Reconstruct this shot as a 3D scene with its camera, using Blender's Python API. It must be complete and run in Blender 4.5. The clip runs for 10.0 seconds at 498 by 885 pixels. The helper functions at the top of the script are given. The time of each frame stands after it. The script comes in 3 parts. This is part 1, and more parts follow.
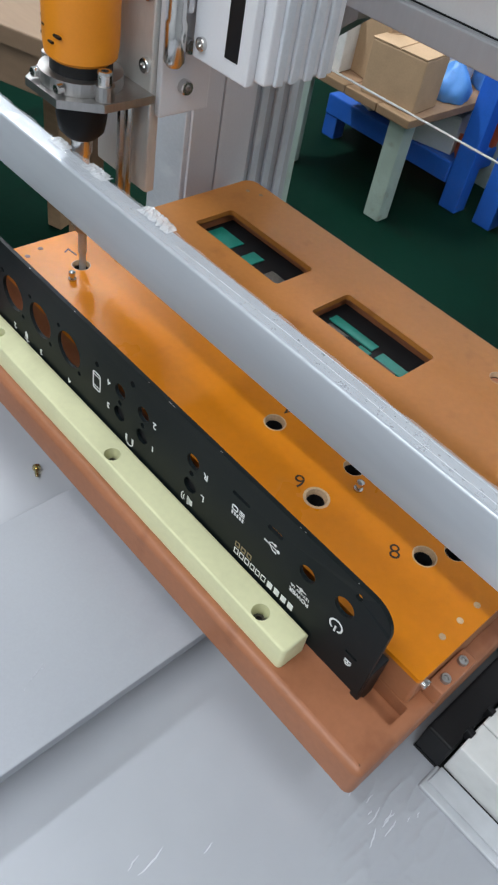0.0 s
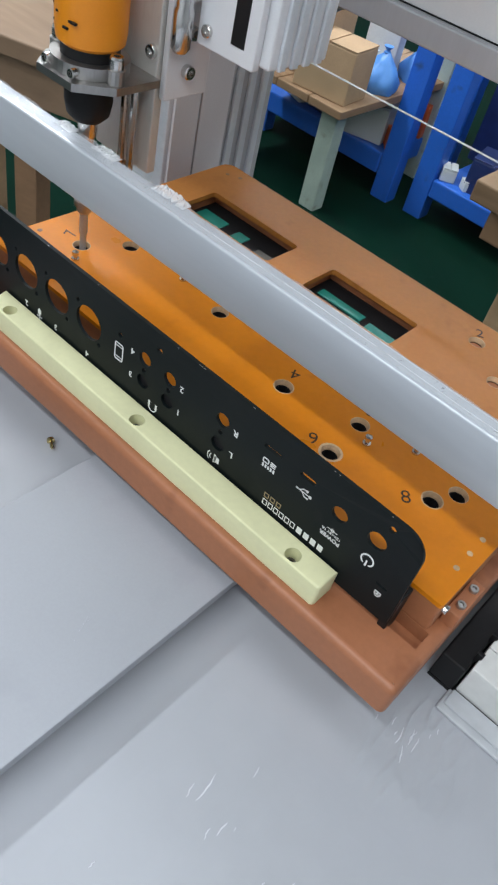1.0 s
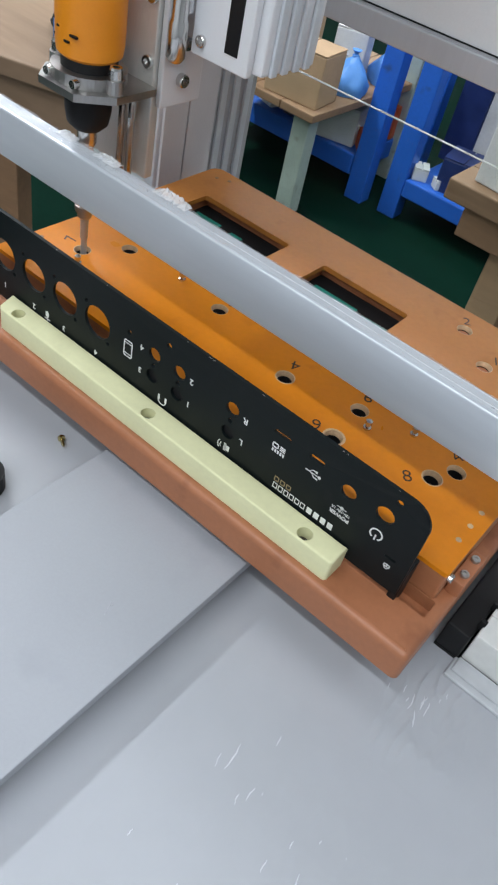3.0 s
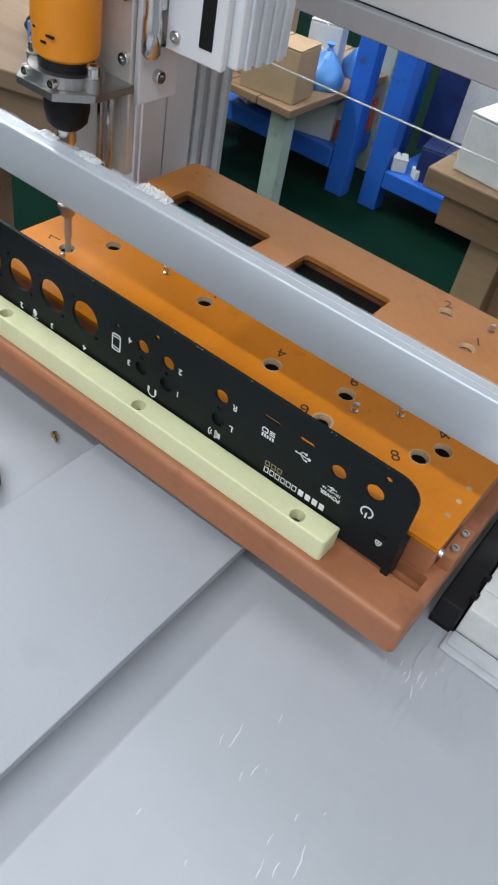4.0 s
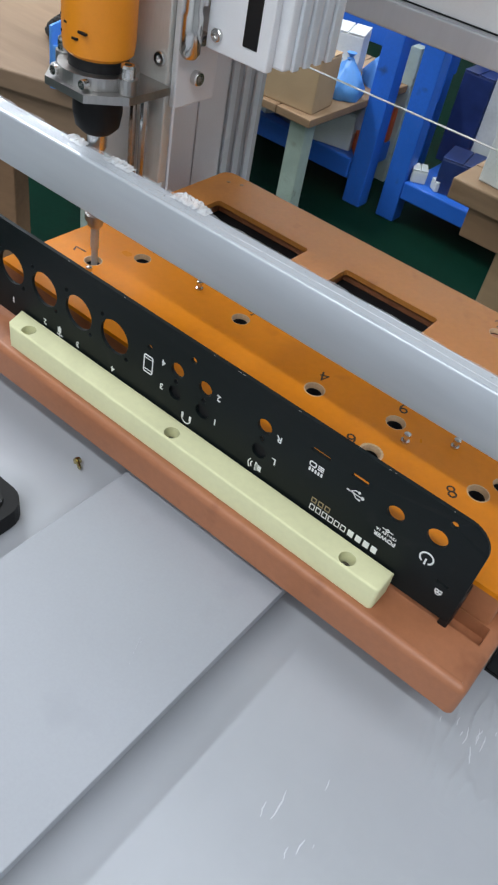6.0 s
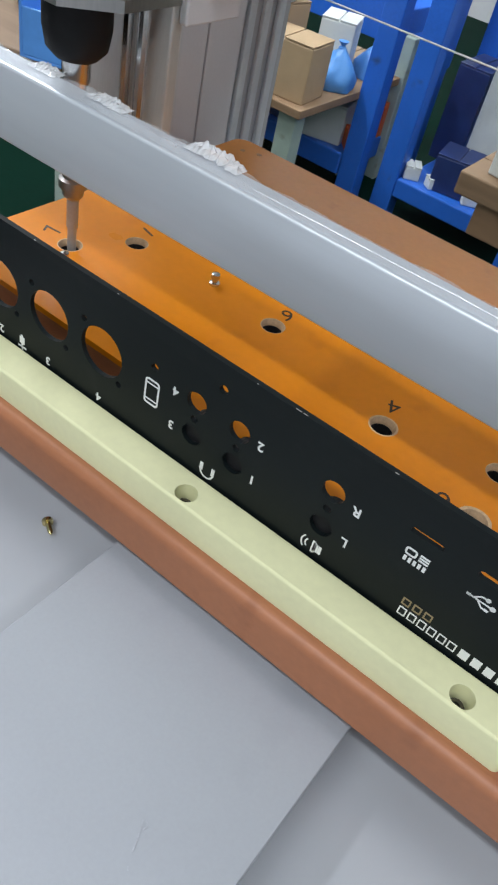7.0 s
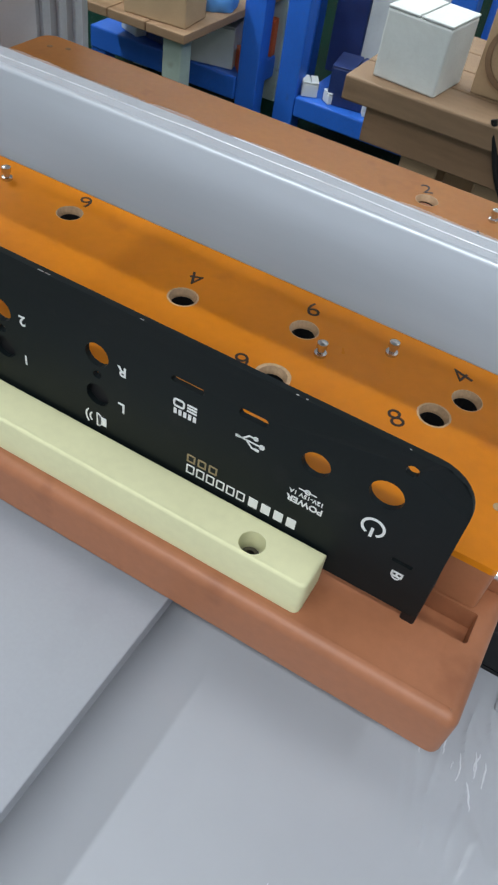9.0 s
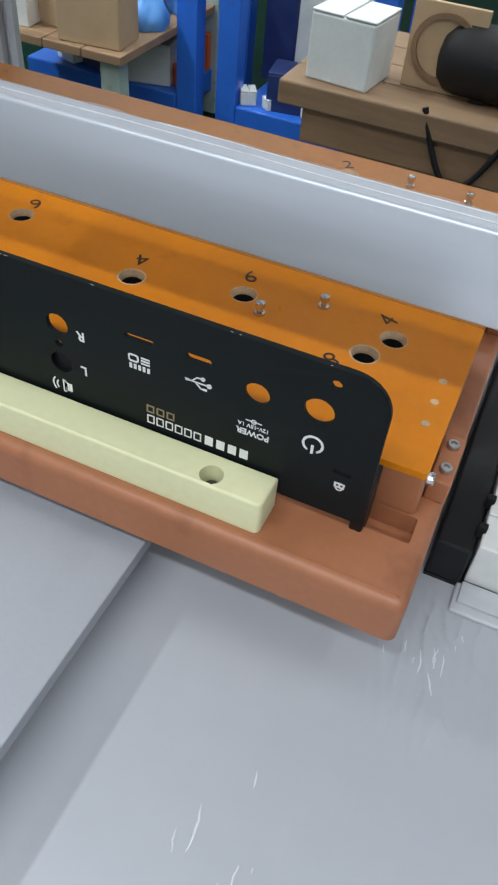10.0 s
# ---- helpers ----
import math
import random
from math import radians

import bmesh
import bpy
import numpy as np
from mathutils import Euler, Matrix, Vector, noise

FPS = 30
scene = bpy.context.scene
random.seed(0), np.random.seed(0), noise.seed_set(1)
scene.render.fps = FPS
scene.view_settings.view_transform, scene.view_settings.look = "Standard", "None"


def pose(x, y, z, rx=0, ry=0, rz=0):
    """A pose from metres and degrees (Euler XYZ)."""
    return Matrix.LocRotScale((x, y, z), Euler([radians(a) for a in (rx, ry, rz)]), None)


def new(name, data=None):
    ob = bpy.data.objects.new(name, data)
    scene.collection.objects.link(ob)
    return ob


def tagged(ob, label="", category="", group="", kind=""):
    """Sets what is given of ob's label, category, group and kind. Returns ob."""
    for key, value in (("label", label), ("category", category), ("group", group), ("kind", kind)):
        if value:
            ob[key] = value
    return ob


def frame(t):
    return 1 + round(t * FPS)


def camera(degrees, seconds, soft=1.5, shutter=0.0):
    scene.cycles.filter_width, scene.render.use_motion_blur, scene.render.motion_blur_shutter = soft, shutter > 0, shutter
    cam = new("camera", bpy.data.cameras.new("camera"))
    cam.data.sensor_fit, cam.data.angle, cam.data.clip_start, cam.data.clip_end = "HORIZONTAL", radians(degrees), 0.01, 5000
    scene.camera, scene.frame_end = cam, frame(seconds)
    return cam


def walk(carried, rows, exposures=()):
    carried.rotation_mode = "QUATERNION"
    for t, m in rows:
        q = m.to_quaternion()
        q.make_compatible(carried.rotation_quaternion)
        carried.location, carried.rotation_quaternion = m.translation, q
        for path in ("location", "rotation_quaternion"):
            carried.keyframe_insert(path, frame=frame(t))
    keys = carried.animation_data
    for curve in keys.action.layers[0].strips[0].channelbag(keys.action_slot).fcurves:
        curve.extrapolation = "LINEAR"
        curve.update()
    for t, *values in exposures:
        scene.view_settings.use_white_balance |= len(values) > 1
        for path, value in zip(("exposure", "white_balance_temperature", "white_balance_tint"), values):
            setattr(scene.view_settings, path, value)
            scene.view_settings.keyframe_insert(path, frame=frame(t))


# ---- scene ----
cam = camera(36.3, 10.0, soft=2.2)
METRES, EYE, TURN = 0.456, 0.362, 39.0
ROWS = [
    (0.0, 0.0, 0.0, 0.0, 9.15, -46.51, -8.78),
    (0.5, -0.0666, -0.0501, -0.0003, 5.42, -45.89, -10.51),
    (1.0, -0.0963, -0.0861, 0.0006, 3.87, -46.02, -10.92),
    (1.5, -0.1104, -0.0963, 0.0044, 2.89, -45.66, -10.77),
    (2.0, -0.099, -0.1008, 0.0116, 1.71, -45.18, -10.67),
    (2.5, -0.1183, -0.1143, 0.0114, 1.97, -45.22, -10.78),
    (4.0, -0.1297, -0.1584, 0.0138, -0.99, -44.9, -9.15),
    (4.5, -0.1299, -0.1637, 0.018, -0.76, -44.76, -9.2),
    (5.0, -0.1468, -0.1634, 0.0214, 0.21, -44.43, -9.06),
    (5.5, -0.1468, -0.157, 0.018, 0.26, -44.58, -8.95),
    (7.0, -0.1972, 0.1654, -0.2042, -1.26, -44.09, -10.56),
    (7.5, -0.1861, 0.1957, -0.2373, -1.54, -45.91, -10.44),
    (8.0, -0.1672, 0.1804, -0.2296, -2.06, -46.04, -9.55),
    (8.5, -0.092, 0.1562, -0.2618, -6.68, -47.19, -8.94),
    (9.0, -0.0581, 0.123, -0.2423, -9.14, -46.77, -7.5),
    (9.5, -0.0301, 0.1085, -0.2496, -12.7, -46.38, -4.84),
    (10.0, -0.0558, 0.0314, -0.2272, -14.67, -45.27, -4.22),
]
walk(cam, [(t, pose(0.2223, -0.1744, EYE, 0, 0, TURN) @ pose(METRES * x, METRES * y, METRES * z, 90 + pitch, roll, yaw)) for t, x, y, z, yaw, pitch, roll in ROWS])

# ---- light and world ----
world = bpy.data.worlds.new("world")
scene.world = world
world.use_nodes = True
world.node_tree.nodes["Background"].inputs[0].default_value = (0.75, 0.82, 0.9, 1)
world.node_tree.nodes["Background"].inputs[1].default_value = 0.25


def overhead_lamp(x, y, z, length, width, watts, tint):
    """One area light under the ceiling, length along x and width along y."""
    data = bpy.data.lights.new("overhead_light", "AREA")
    data.shape, data.size, data.size_y, data.energy, data.color = "RECTANGLE", length, width, watts, tint
    ob = new("overhead_light", data)
    ob.location = (x, y, z)
    return ob


COOL = (0.90, 0.955, 1.0)
LAMPS = [(0.0, -1.12, 2.6, 0.16, 37), (-2.3, 0.75, 0.14, 1.5, 88), (-0.4, 1.7, 3.6, 0.2, 44), (-1.0, 3.3, 3.6, 0.3, 64), (1.8, 0.8, 0.3, 3.0, 26), (0.2, -2.4, 3.6, 0.3, 50)]
for lx, ly, lw, ld, watts in LAMPS:
    overhead_lamp(lx, ly, 2.2, lw, ld, watts, COOL)

# ---- materials ----


def material(name, color, rough=0.5, metal=0.0, vary=0.12, scale=40.0, grain=400.0, bump=0.05, stretch=(1, 1, 1), coat=0.0, dirt=None, dirt_at=0.62, spread=0.0, spec=0.5):
    """Surface with broad blotches, fine grain, relief and, where given, stains of a second colour."""
    m = bpy.data.materials.new(name)
    m.use_nodes = True
    nt = m.node_tree
    nodes, links = nt.nodes, nt.links
    bsdf = nodes["Principled BSDF"]
    coord = nodes.new("ShaderNodeTexCoord")
    mapping = nodes.new("ShaderNodeMapping")
    mapping.inputs["Scale"].default_value = stretch
    links.new(coord.outputs["Object"], mapping.inputs["Vector"])
    big = nodes.new("ShaderNodeTexNoise")
    big.inputs["Scale"].default_value, big.inputs["Detail"].default_value = scale, 4
    fine = nodes.new("ShaderNodeTexNoise")
    fine.inputs["Scale"].default_value, fine.inputs["Detail"].default_value = grain, 3
    for n in (big, fine):
        links.new(mapping.outputs["Vector"], n.inputs["Vector"])
    mix = nodes.new("ShaderNodeMath")
    mix.operation = "MULTIPLY_ADD"
    links.new(fine.outputs["Fac"], mix.inputs[0])
    mix.inputs[1].default_value = 0.5
    links.new(big.outputs["Fac"], mix.inputs[2])
    ramp = nodes.new("ShaderNodeValToRGB")
    ramp.color_ramp.elements[0].position, ramp.color_ramp.elements[1].position = 0.45, 1.05
    c = Vector(color)
    ramp.color_ramp.elements[0].color = (*(c * (1 - vary)), 1)
    ramp.color_ramp.elements[1].color = (*[min(1, v * (1 + vary)) for v in c], 1)
    links.new(mix.outputs[0], ramp.inputs[0])
    out = ramp.outputs[0]
    if dirt:
        spots = nodes.new("ShaderNodeTexNoise")
        spots.inputs["Scale"].default_value, spots.inputs["Detail"].default_value = scale * 2.3, 6
        links.new(mapping.outputs["Vector"], spots.inputs["Vector"])
        edge = nodes.new("ShaderNodeMapRange")
        edge.inputs["From Min"].default_value, edge.inputs["From Max"].default_value = dirt_at, dirt_at + 0.12
        links.new(spots.outputs["Fac"], edge.inputs["Value"])
        over = nodes.new("ShaderNodeMixRGB")
        over.inputs[2].default_value = (*dirt, 1)
        links.new(edge.outputs[0], over.inputs[0])
        links.new(out, over.inputs[1])
        out = over.outputs[0]
    if spread:
        info = nodes.new("ShaderNodeObjectInfo")
        hue = nodes.new("ShaderNodeHueSaturation")
        rng = nodes.new("ShaderNodeMapRange")
        rng.inputs["To Min"].default_value, rng.inputs["To Max"].default_value = 1 - spread, 1 + spread
        links.new(info.outputs["Random"], rng.inputs["Value"])
        links.new(rng.outputs[0], hue.inputs["Value"])
        links.new(out, hue.inputs["Color"])
        out = hue.outputs[0]
    links.new(out, bsdf.inputs["Base Color"])
    rr = nodes.new("ShaderNodeMapRange")
    rr.inputs["To Min"].default_value, rr.inputs["To Max"].default_value = max(0.02, rough - 0.08), min(1, rough + 0.1)
    links.new(big.outputs["Fac"], rr.inputs["Value"])
    links.new(rr.outputs[0], bsdf.inputs["Roughness"])
    bsdf.inputs["Metallic"].default_value = metal
    bsdf.inputs["Specular IOR Level"].default_value = spec
    bsdf.inputs["Coat Weight"].default_value = coat
    bsdf.inputs["Coat Roughness"].default_value = 0.08
    if bump:
        b = nodes.new("ShaderNodeBump")
        b.inputs["Strength"].default_value, b.inputs["Distance"].default_value = bump, 0.001
        links.new(mix.outputs[0], b.inputs["Height"])
        links.new(b.outputs[0], bsdf.inputs["Normal"])
    return m


def clear(name, tint, rough, ior=1.45):
    """Thin clear plastic: lets light through, with gloss at its own angle."""
    m = bpy.data.materials.new(name)
    m.use_nodes = True
    nodes, links = m.node_tree.nodes, m.node_tree.links
    nodes.remove(nodes["Principled BSDF"])
    see, shine, mix, fres = (nodes.new(n) for n in ("ShaderNodeBsdfTransparent", "ShaderNodeBsdfGlossy", "ShaderNodeMixShader", "ShaderNodeFresnel"))
    see.inputs[0].default_value = (*tint, 1)
    shine.inputs["Roughness"].default_value = rough
    fres.inputs[0].default_value = ior
    links.new(fres.outputs[0], mix.inputs[0])
    links.new(see.outputs[0], mix.inputs[1])
    links.new(shine.outputs[0], mix.inputs[2])
    links.new(mix.outputs[0], nodes["Material Output"].inputs[0])
    return m


M_ORANGE = material("orange_resin", (0.66, 0.21, 0.0035), 0.3, vary=0.08, scale=14, grain=220, bump=0.03, spec=0.3, dirt=(0.56, 0.165, 0.006), dirt_at=0.62)
M_REAR = material("tan_bakelite", (0.43, 0.165, 0.036), 0.4, vary=0.1, scale=16, grain=240, bump=0.04, spec=0.25, dirt=(0.36, 0.13, 0.03), dirt_at=0.6)
M_BROWN = material("brown_bakelite", (0.355, 0.138, 0.064), 0.42, vary=0.13, scale=18, grain=260, bump=0.06, dirt=(0.285, 0.105, 0.047), dirt_at=0.56)
M_HOLE = material("raw_cut_edge", (0.56, 0.38, 0.23), 0.75, vary=0.25, scale=120, grain=900)
M_CREAM = material("cream_nylon", (0.74, 0.73, 0.45), 0.62, spec=0.3, vary=0.06, scale=25, grain=300, bump=0.04)
M_PANEL = material("black_anodised", (0.0042, 0.0072, 0.0082), 0.5, spec=0.2, vary=0.2, scale=30, grain=900, bump=0.03, dirt=(0.008, 0.0105, 0.0115), dirt_at=0.6)
M_WHITE = material("white_print", (0.78, 0.79, 0.78), 0.5, vary=0.05, grain=1500, bump=0)
M_GOLD = material("bronze_print", (0.28, 0.21, 0.11), 0.45, vary=0.1, bump=0)
M_INK = material("marker_ink", (0.025, 0.012, 0.01), 0.5, vary=0.3, scale=300, grain=1500, bump=0)
M_BED = material("bed_paint", (0.41, 0.425, 0.46), 0.22, vary=0.03, scale=9, grain=60, bump=0.06)
M_PLATE = material("platform_paint", (0.335, 0.35, 0.385), 0.5, vary=0.04, scale=8, grain=700, bump=0.04, dirt=(0.31, 0.325, 0.36), dirt_at=0.64)
M_SMUDGE = material("grey_scuff", (0.36, 0.37, 0.41), 0.6, vary=0.3, scale=200, grain=900)
M_ALU = material("satin_aluminium", (0.66, 0.70, 0.75), 0.36, metal=0.3, vary=0.09, scale=26, grain=500, stretch=(0.5, 1, 1), bump=0.06, dirt=(0.74, 0.78, 0.82), dirt_at=0.56)
M_BAR = material("drawn_aluminium", (0.62, 0.66, 0.715), 0.34, metal=0.3, vary=0.035, scale=14, grain=260, stretch=(0.12, 1, 1), bump=0.015, dirt=(0.65, 0.69, 0.74), dirt_at=0.6)
M_ALUGREY = material("grey_aluminium_profile", (0.50, 0.51, 0.54), 0.45, metal=0.3, vary=0.06, scale=20, grain=400, stretch=(1, 1, 0.1), bump=0.03)
M_STEEL = material("polished_steel", (0.62, 0.61, 0.60), 0.2, metal=1.0, vary=0.12, scale=60, grain=700, bump=0.05)
M_DULLSTEEL = material("brushed_steel", (0.45, 0.44, 0.43), 0.35, metal=1.0, vary=0.15, scale=40, grain=900, stretch=(1, 1, 0.15), bump=0.08)
M_SLIDE = material("satin_steel_plate", (0.66, 0.64, 0.62), 0.36, metal=0.4, vary=0.1, scale=40, grain=900, stretch=(1, 1, 0.15), bump=0.05)
M_BRASS = material("yellow_zinc", (0.62, 0.52, 0.26), 0.25, metal=1.0, vary=0.2, scale=200)
M_BIT = material("grey_tool_steel", (0.42, 0.42, 0.43), 0.4, metal=0.35, vary=0.15, scale=60, grain=700, bump=0.05)
M_GUNMETAL = material("dark_tool_steel", (0.12, 0.11, 0.10), 0.35, metal=0.9, vary=0.2, scale=100)
M_BLACK = material("black_plastic", (0.007, 0.007, 0.008), 0.5, spec=0.3, vary=0.25, scale=60, grain=800, bump=0.06)
M_RUBBER = material("black_rubber", (0.009, 0.009, 0.01), 0.6, spec=0.25, vary=0.2, scale=60, grain=600, bump=0.1)
M_TOOL = material("orange_tool_plastic", (0.80, 0.27, 0.012), 0.4, vary=0.05, scale=30, grain=800, bump=0.05)
M_WHITEPAINT = material("white_powder_coat", (0.70, 0.71, 0.74), 0.4, vary=0.04, scale=20, grain=900, bump=0.05)
M_COVER = material("pale_grey_cover", (0.74, 0.74, 0.75), 0.4, vary=0.04, scale=9, grain=700, bump=0.03)
M_FILM = material("peeling_film", (0.82, 0.84, 0.88), 0.12, vary=0.08, scale=200, grain=900, bump=0.35, coat=0.6)
M_FILM.node_tree.nodes["Principled BSDF"].inputs["Alpha"].default_value = 0.3
M_TUFT = material("torn_film", (0.85, 0.87, 0.9), 0.2, vary=0.1, scale=200, grain=700, bump=0.4, coat=0.5)
M_TUFT.node_tree.nodes["Principled BSDF"].inputs["Alpha"].default_value = 0.6
M_SIDE = material("grey_side_cover", (0.66, 0.66, 0.69), 0.42, vary=0.05, scale=9, grain=500, bump=0.03)
M_FOLD_GLINT = material("fold_glint", (0.8, 0.82, 0.85), 0.14, vary=0.05, coat=1.0, bump=0.05)
M_WRINKLE_GLINT = material("pale_film_glint", (0.64, 0.66, 0.7), 0.1, vary=0.05, coat=1.0, bump=0)
M_ACRYL = clear("clear_acrylic", (0.97, 0.99, 0.98), 0.02, 1.12)
M_EDGE = material("acrylic_cut_edge", (0.5, 0.52, 0.51), 0.3, vary=0.1, scale=60)
M_FLOOR = material("green_floor_paint", (0.0014, 0.0165, 0.0098), 0.65, spec=0.05, vary=0.25, scale=3, grain=90, bump=0.03, dirt=(0.002, 0.011, 0.0075), dirt_at=0.58)
M_BLUE = material("blue_enamel", (0.022, 0.13, 0.58), 0.38, vary=0.12, scale=6, grain=120, bump=0.04, dirt=(0.03, 0.08, 0.25), dirt_at=0.66)
M_BINBLUE = material("light_blue_plastic", (0.10, 0.30, 0.72), 0.4, vary=0.1, scale=10, grain=100)
M_WOOD = material("raw_timber", (0.42, 0.27, 0.155), 0.65, vary=0.2, scale=9, grain=90, stretch=(0.15, 1, 1), bump=0.2, dirt=(0.30, 0.18, 0.10), dirt_at=0.6, spread=0.1)
M_DARKWOOD = material("stained_timber", (0.25, 0.145, 0.08), 0.6, vary=0.22, scale=9, grain=90, stretch=(0.15, 1, 1), bump=0.2, spread=0.1)
M_PLY = material("worn_plywood", (0.225, 0.148, 0.092), 0.65, vary=0.14, scale=5, grain=90, stretch=(0.15, 1, 1), bump=0.1, dirt=(0.18, 0.115, 0.07), dirt_at=0.6, spread=0.08)
M_BOARD = material("brown_bench_board", (0.27, 0.165, 0.095), 0.65, vary=0.22, scale=9, grain=90, stretch=(0.15, 1, 1), bump=0.2, dirt=(0.2, 0.115, 0.06), dirt_at=0.58, spread=0.1)
M_PALEGREEN = material("pale_green_paint", (0.42, 0.50, 0.44), 0.5, vary=0.12, scale=14, grain=150, dirt=(0.33, 0.36, 0.30), dirt_at=0.6)
M_CARD = material("brown_cardboard", (0.42, 0.285, 0.17), 0.8, vary=0.12, scale=12, grain=200, spread=0.12)
M_PAPER = material("off_white_carton", (0.66, 0.67, 0.66), 0.6, vary=0.1, scale=16, grain=150)
M_WALL = material("pale_wall_plaster", (0.66, 0.67, 0.69), 0.8, vary=0.06, scale=3, grain=60)
M_CEIL = material("ceiling_white", (0.72, 0.72, 0.72), 0.8, vary=0.04, scale=2, grain=50)
M_GREENGLASS = material("green_board", (0.012, 0.2, 0.155), 0.35, vary=0.2, scale=60, grain=400, bump=0.05)
M_CLOTH = material("grey_bag_plastic", (0.5, 0.52, 0.55), 0.35, vary=0.2, scale=20, grain=90, bump=0.3)
M_RED = material("orange_red_plastic", (0.55, 0.1, 0.03), 0.45, vary=0.1)
M_DARKBLUE = material("dark_blue_parts", (0.015, 0.03, 0.12), 0.4, vary=0.3, scale=20)

WRINKLE_GLINTS = [(161, -105, 15, 97), (157, -111, 7, 103), (179, -112, 9, 93), (183, -108, 6, 105), (219, -131, 16, 103), (213, -140, 9, 97), (207, -146, 12, 99), (150, -163, 4, 94)]
spray = random.Random(21)
WRINKLE_GLINTS += [(spray.gauss(216, 9), spray.gauss(-14, 11), spray.uniform(3, 11), spray.gauss(102, 10)) for _ in range(11)]
WRINKLE_GLINTS += [(spray.uniform(165, 250), spray.uniform(-190, -40), spray.uniform(2, 6), spray.gauss(100, 9)) for _ in range(8)]

# ---- mesh helpers (millimetres in, metres out) ----
U = 0.001


def thing(name, at, label, category, group="", kind=""):
    """An Empty at a thing's base, in millimetres."""
    ob = new(name)
    ob.empty_display_size = 0.01
    ob.location = Vector(at) * U
    return tagged(ob, label, category, group, kind)


def origin(ob):
    """World matrix of a thing or part, from its own place and its parent's."""
    return origin(ob.parent) @ ob.matrix_parent_inverse @ ob.matrix_basis if ob.parent else ob.matrix_basis.copy()


def part(name, bm, mat, parent, label="", smooth=False):
    """Links a bmesh in world millimetres as one mesh under a thing or part."""
    me = bpy.data.meshes.new(name)
    bmesh.ops.recalc_face_normals(bm, faces=bm.faces)
    bmesh.ops.scale(bm, vec=(U, U, U), verts=bm.verts)
    if smooth:
        bm.normal_update()
        for f in bm.faces:
            f.smooth = abs(f.normal.z) < 0.999
    bm.to_mesh(me)
    bm.free()
    me.materials.append(mat)
    if smooth:
        me.set_sharp_from_angle(angle=radians(38))
    ob = new(name, me)
    if parent is not None:
        ob.parent = parent
        ob.matrix_parent_inverse = origin(parent).inverted()
    if label:
        ob["label"] = label
    return ob


def solo(name, bm, mat, label, category, group="", kind="", smooth=False):
    return tagged(part(name, bm, mat, None, smooth=smooth), label, category, group, kind)


def add_box(bm, x0, x1, y0, y1, z0, z1, bevel=0.0, seg=2, m=None):
    geo = bmesh.ops.create_cube(bm, size=1)["verts"]
    bmesh.ops.scale(bm, vec=(x1 - x0, y1 - y0, z1 - z0), verts=geo)
    bmesh.ops.translate(bm, vec=((x0 + x1) / 2, (y0 + y1) / 2, (z0 + z1) / 2), verts=geo)
    if m is not None:
        bmesh.ops.transform(bm, matrix=m, verts=geo)
    if bevel:
        es = list({e for v in geo for e in v.link_edges})
        bmesh.ops.bevel(bm, geom=es, offset=bevel, segments=seg, affect="EDGES", profile=0.5)
    return bm


def box(x0, x1, y0, y1, z0, z1, bevel=0.0, seg=2, m=None):
    return add_box(bmesh.new(), x0, x1, y0, y1, z0, z1, bevel, seg, m)


def add_lathe(bm, profile, at, axis="z", seg=24):
    """Solid of revolution from (radius, height) pairs."""
    rings = []
    for r, h in profile:
        ring = []
        for i in range(seg):
            a = 2 * math.pi * i / seg
            p = {"z": (r * math.cos(a), r * math.sin(a), h), "y": (r * math.cos(a), h, r * math.sin(a)), "x": (h, r * math.cos(a), r * math.sin(a))}[axis]
            ring.append(bm.verts.new(Vector(p) + Vector(at)))
        rings.append(ring)
    for a, b in zip(rings, rings[1:]):
        for i in range(seg):
            bm.faces.new((a[i], a[(i + 1) % seg], b[(i + 1) % seg], b[i]))
    bm.faces.new(rings[0])
    bm.faces.new(rings[-1])
    return bm


def lathe(profile, at, axis="z", seg=24):
    return add_lathe(bmesh.new(), profile, at, axis, seg)


def tube(points, r, seg=8):
    """A round rod along a line of points."""
    bm = bmesh.new()
    pts = [Vector(p) for p in points]
    rings = []
    for i, p in enumerate(pts):
        d = (pts[min(i + 1, len(pts) - 1)] - pts[max(i - 1, 0)]).normalized()
        u = d.cross(Vector((0.31, 0.2, 0.93))).normalized()
        v = d.cross(u)
        rings.append([bm.verts.new(p + r * (math.cos(2 * math.pi * k / seg) * u + math.sin(2 * math.pi * k / seg) * v)) for k in range(seg)])
    for a, b in zip(rings, rings[1:]):
        for k in range(seg):
            bm.faces.new((a[k], a[(k + 1) % seg], b[(k + 1) % seg], b[k]))
    bm.faces.new(rings[0])
    bm.faces.new(rings[-1])
    return bm


def circle(cx, cy, r, n=28, ry=None):
    return [(cx + r * math.cos(2 * math.pi * i / n), cy + (ry or r) * math.sin(2 * math.pi * i / n)) for i in range(n)]


def rounded(x0, x1, y0, y1, r, n=6):
    """Rectangle with corner radii r = (lower left, lower right, upper right, upper left)."""
    r = (r,) * 4 if not isinstance(r, tuple) else r
    out = []
    for (cx, cy, a0), q in zip(((x0, y0, 180), (x1, y0, 270), (x1, y1, 0), (x0, y1, 90)), r):
        if q <= 0:
            out.append((cx, cy))
            continue
        ox = cx + q if cx == x0 else cx - q
        oy = cy + q if cy == y0 else cy - q
        for i in range(n + 1):
            a = radians(a0 + 90 * i / n)
            out.append((ox + q * math.cos(a), oy + q * math.sin(a)))
    return out


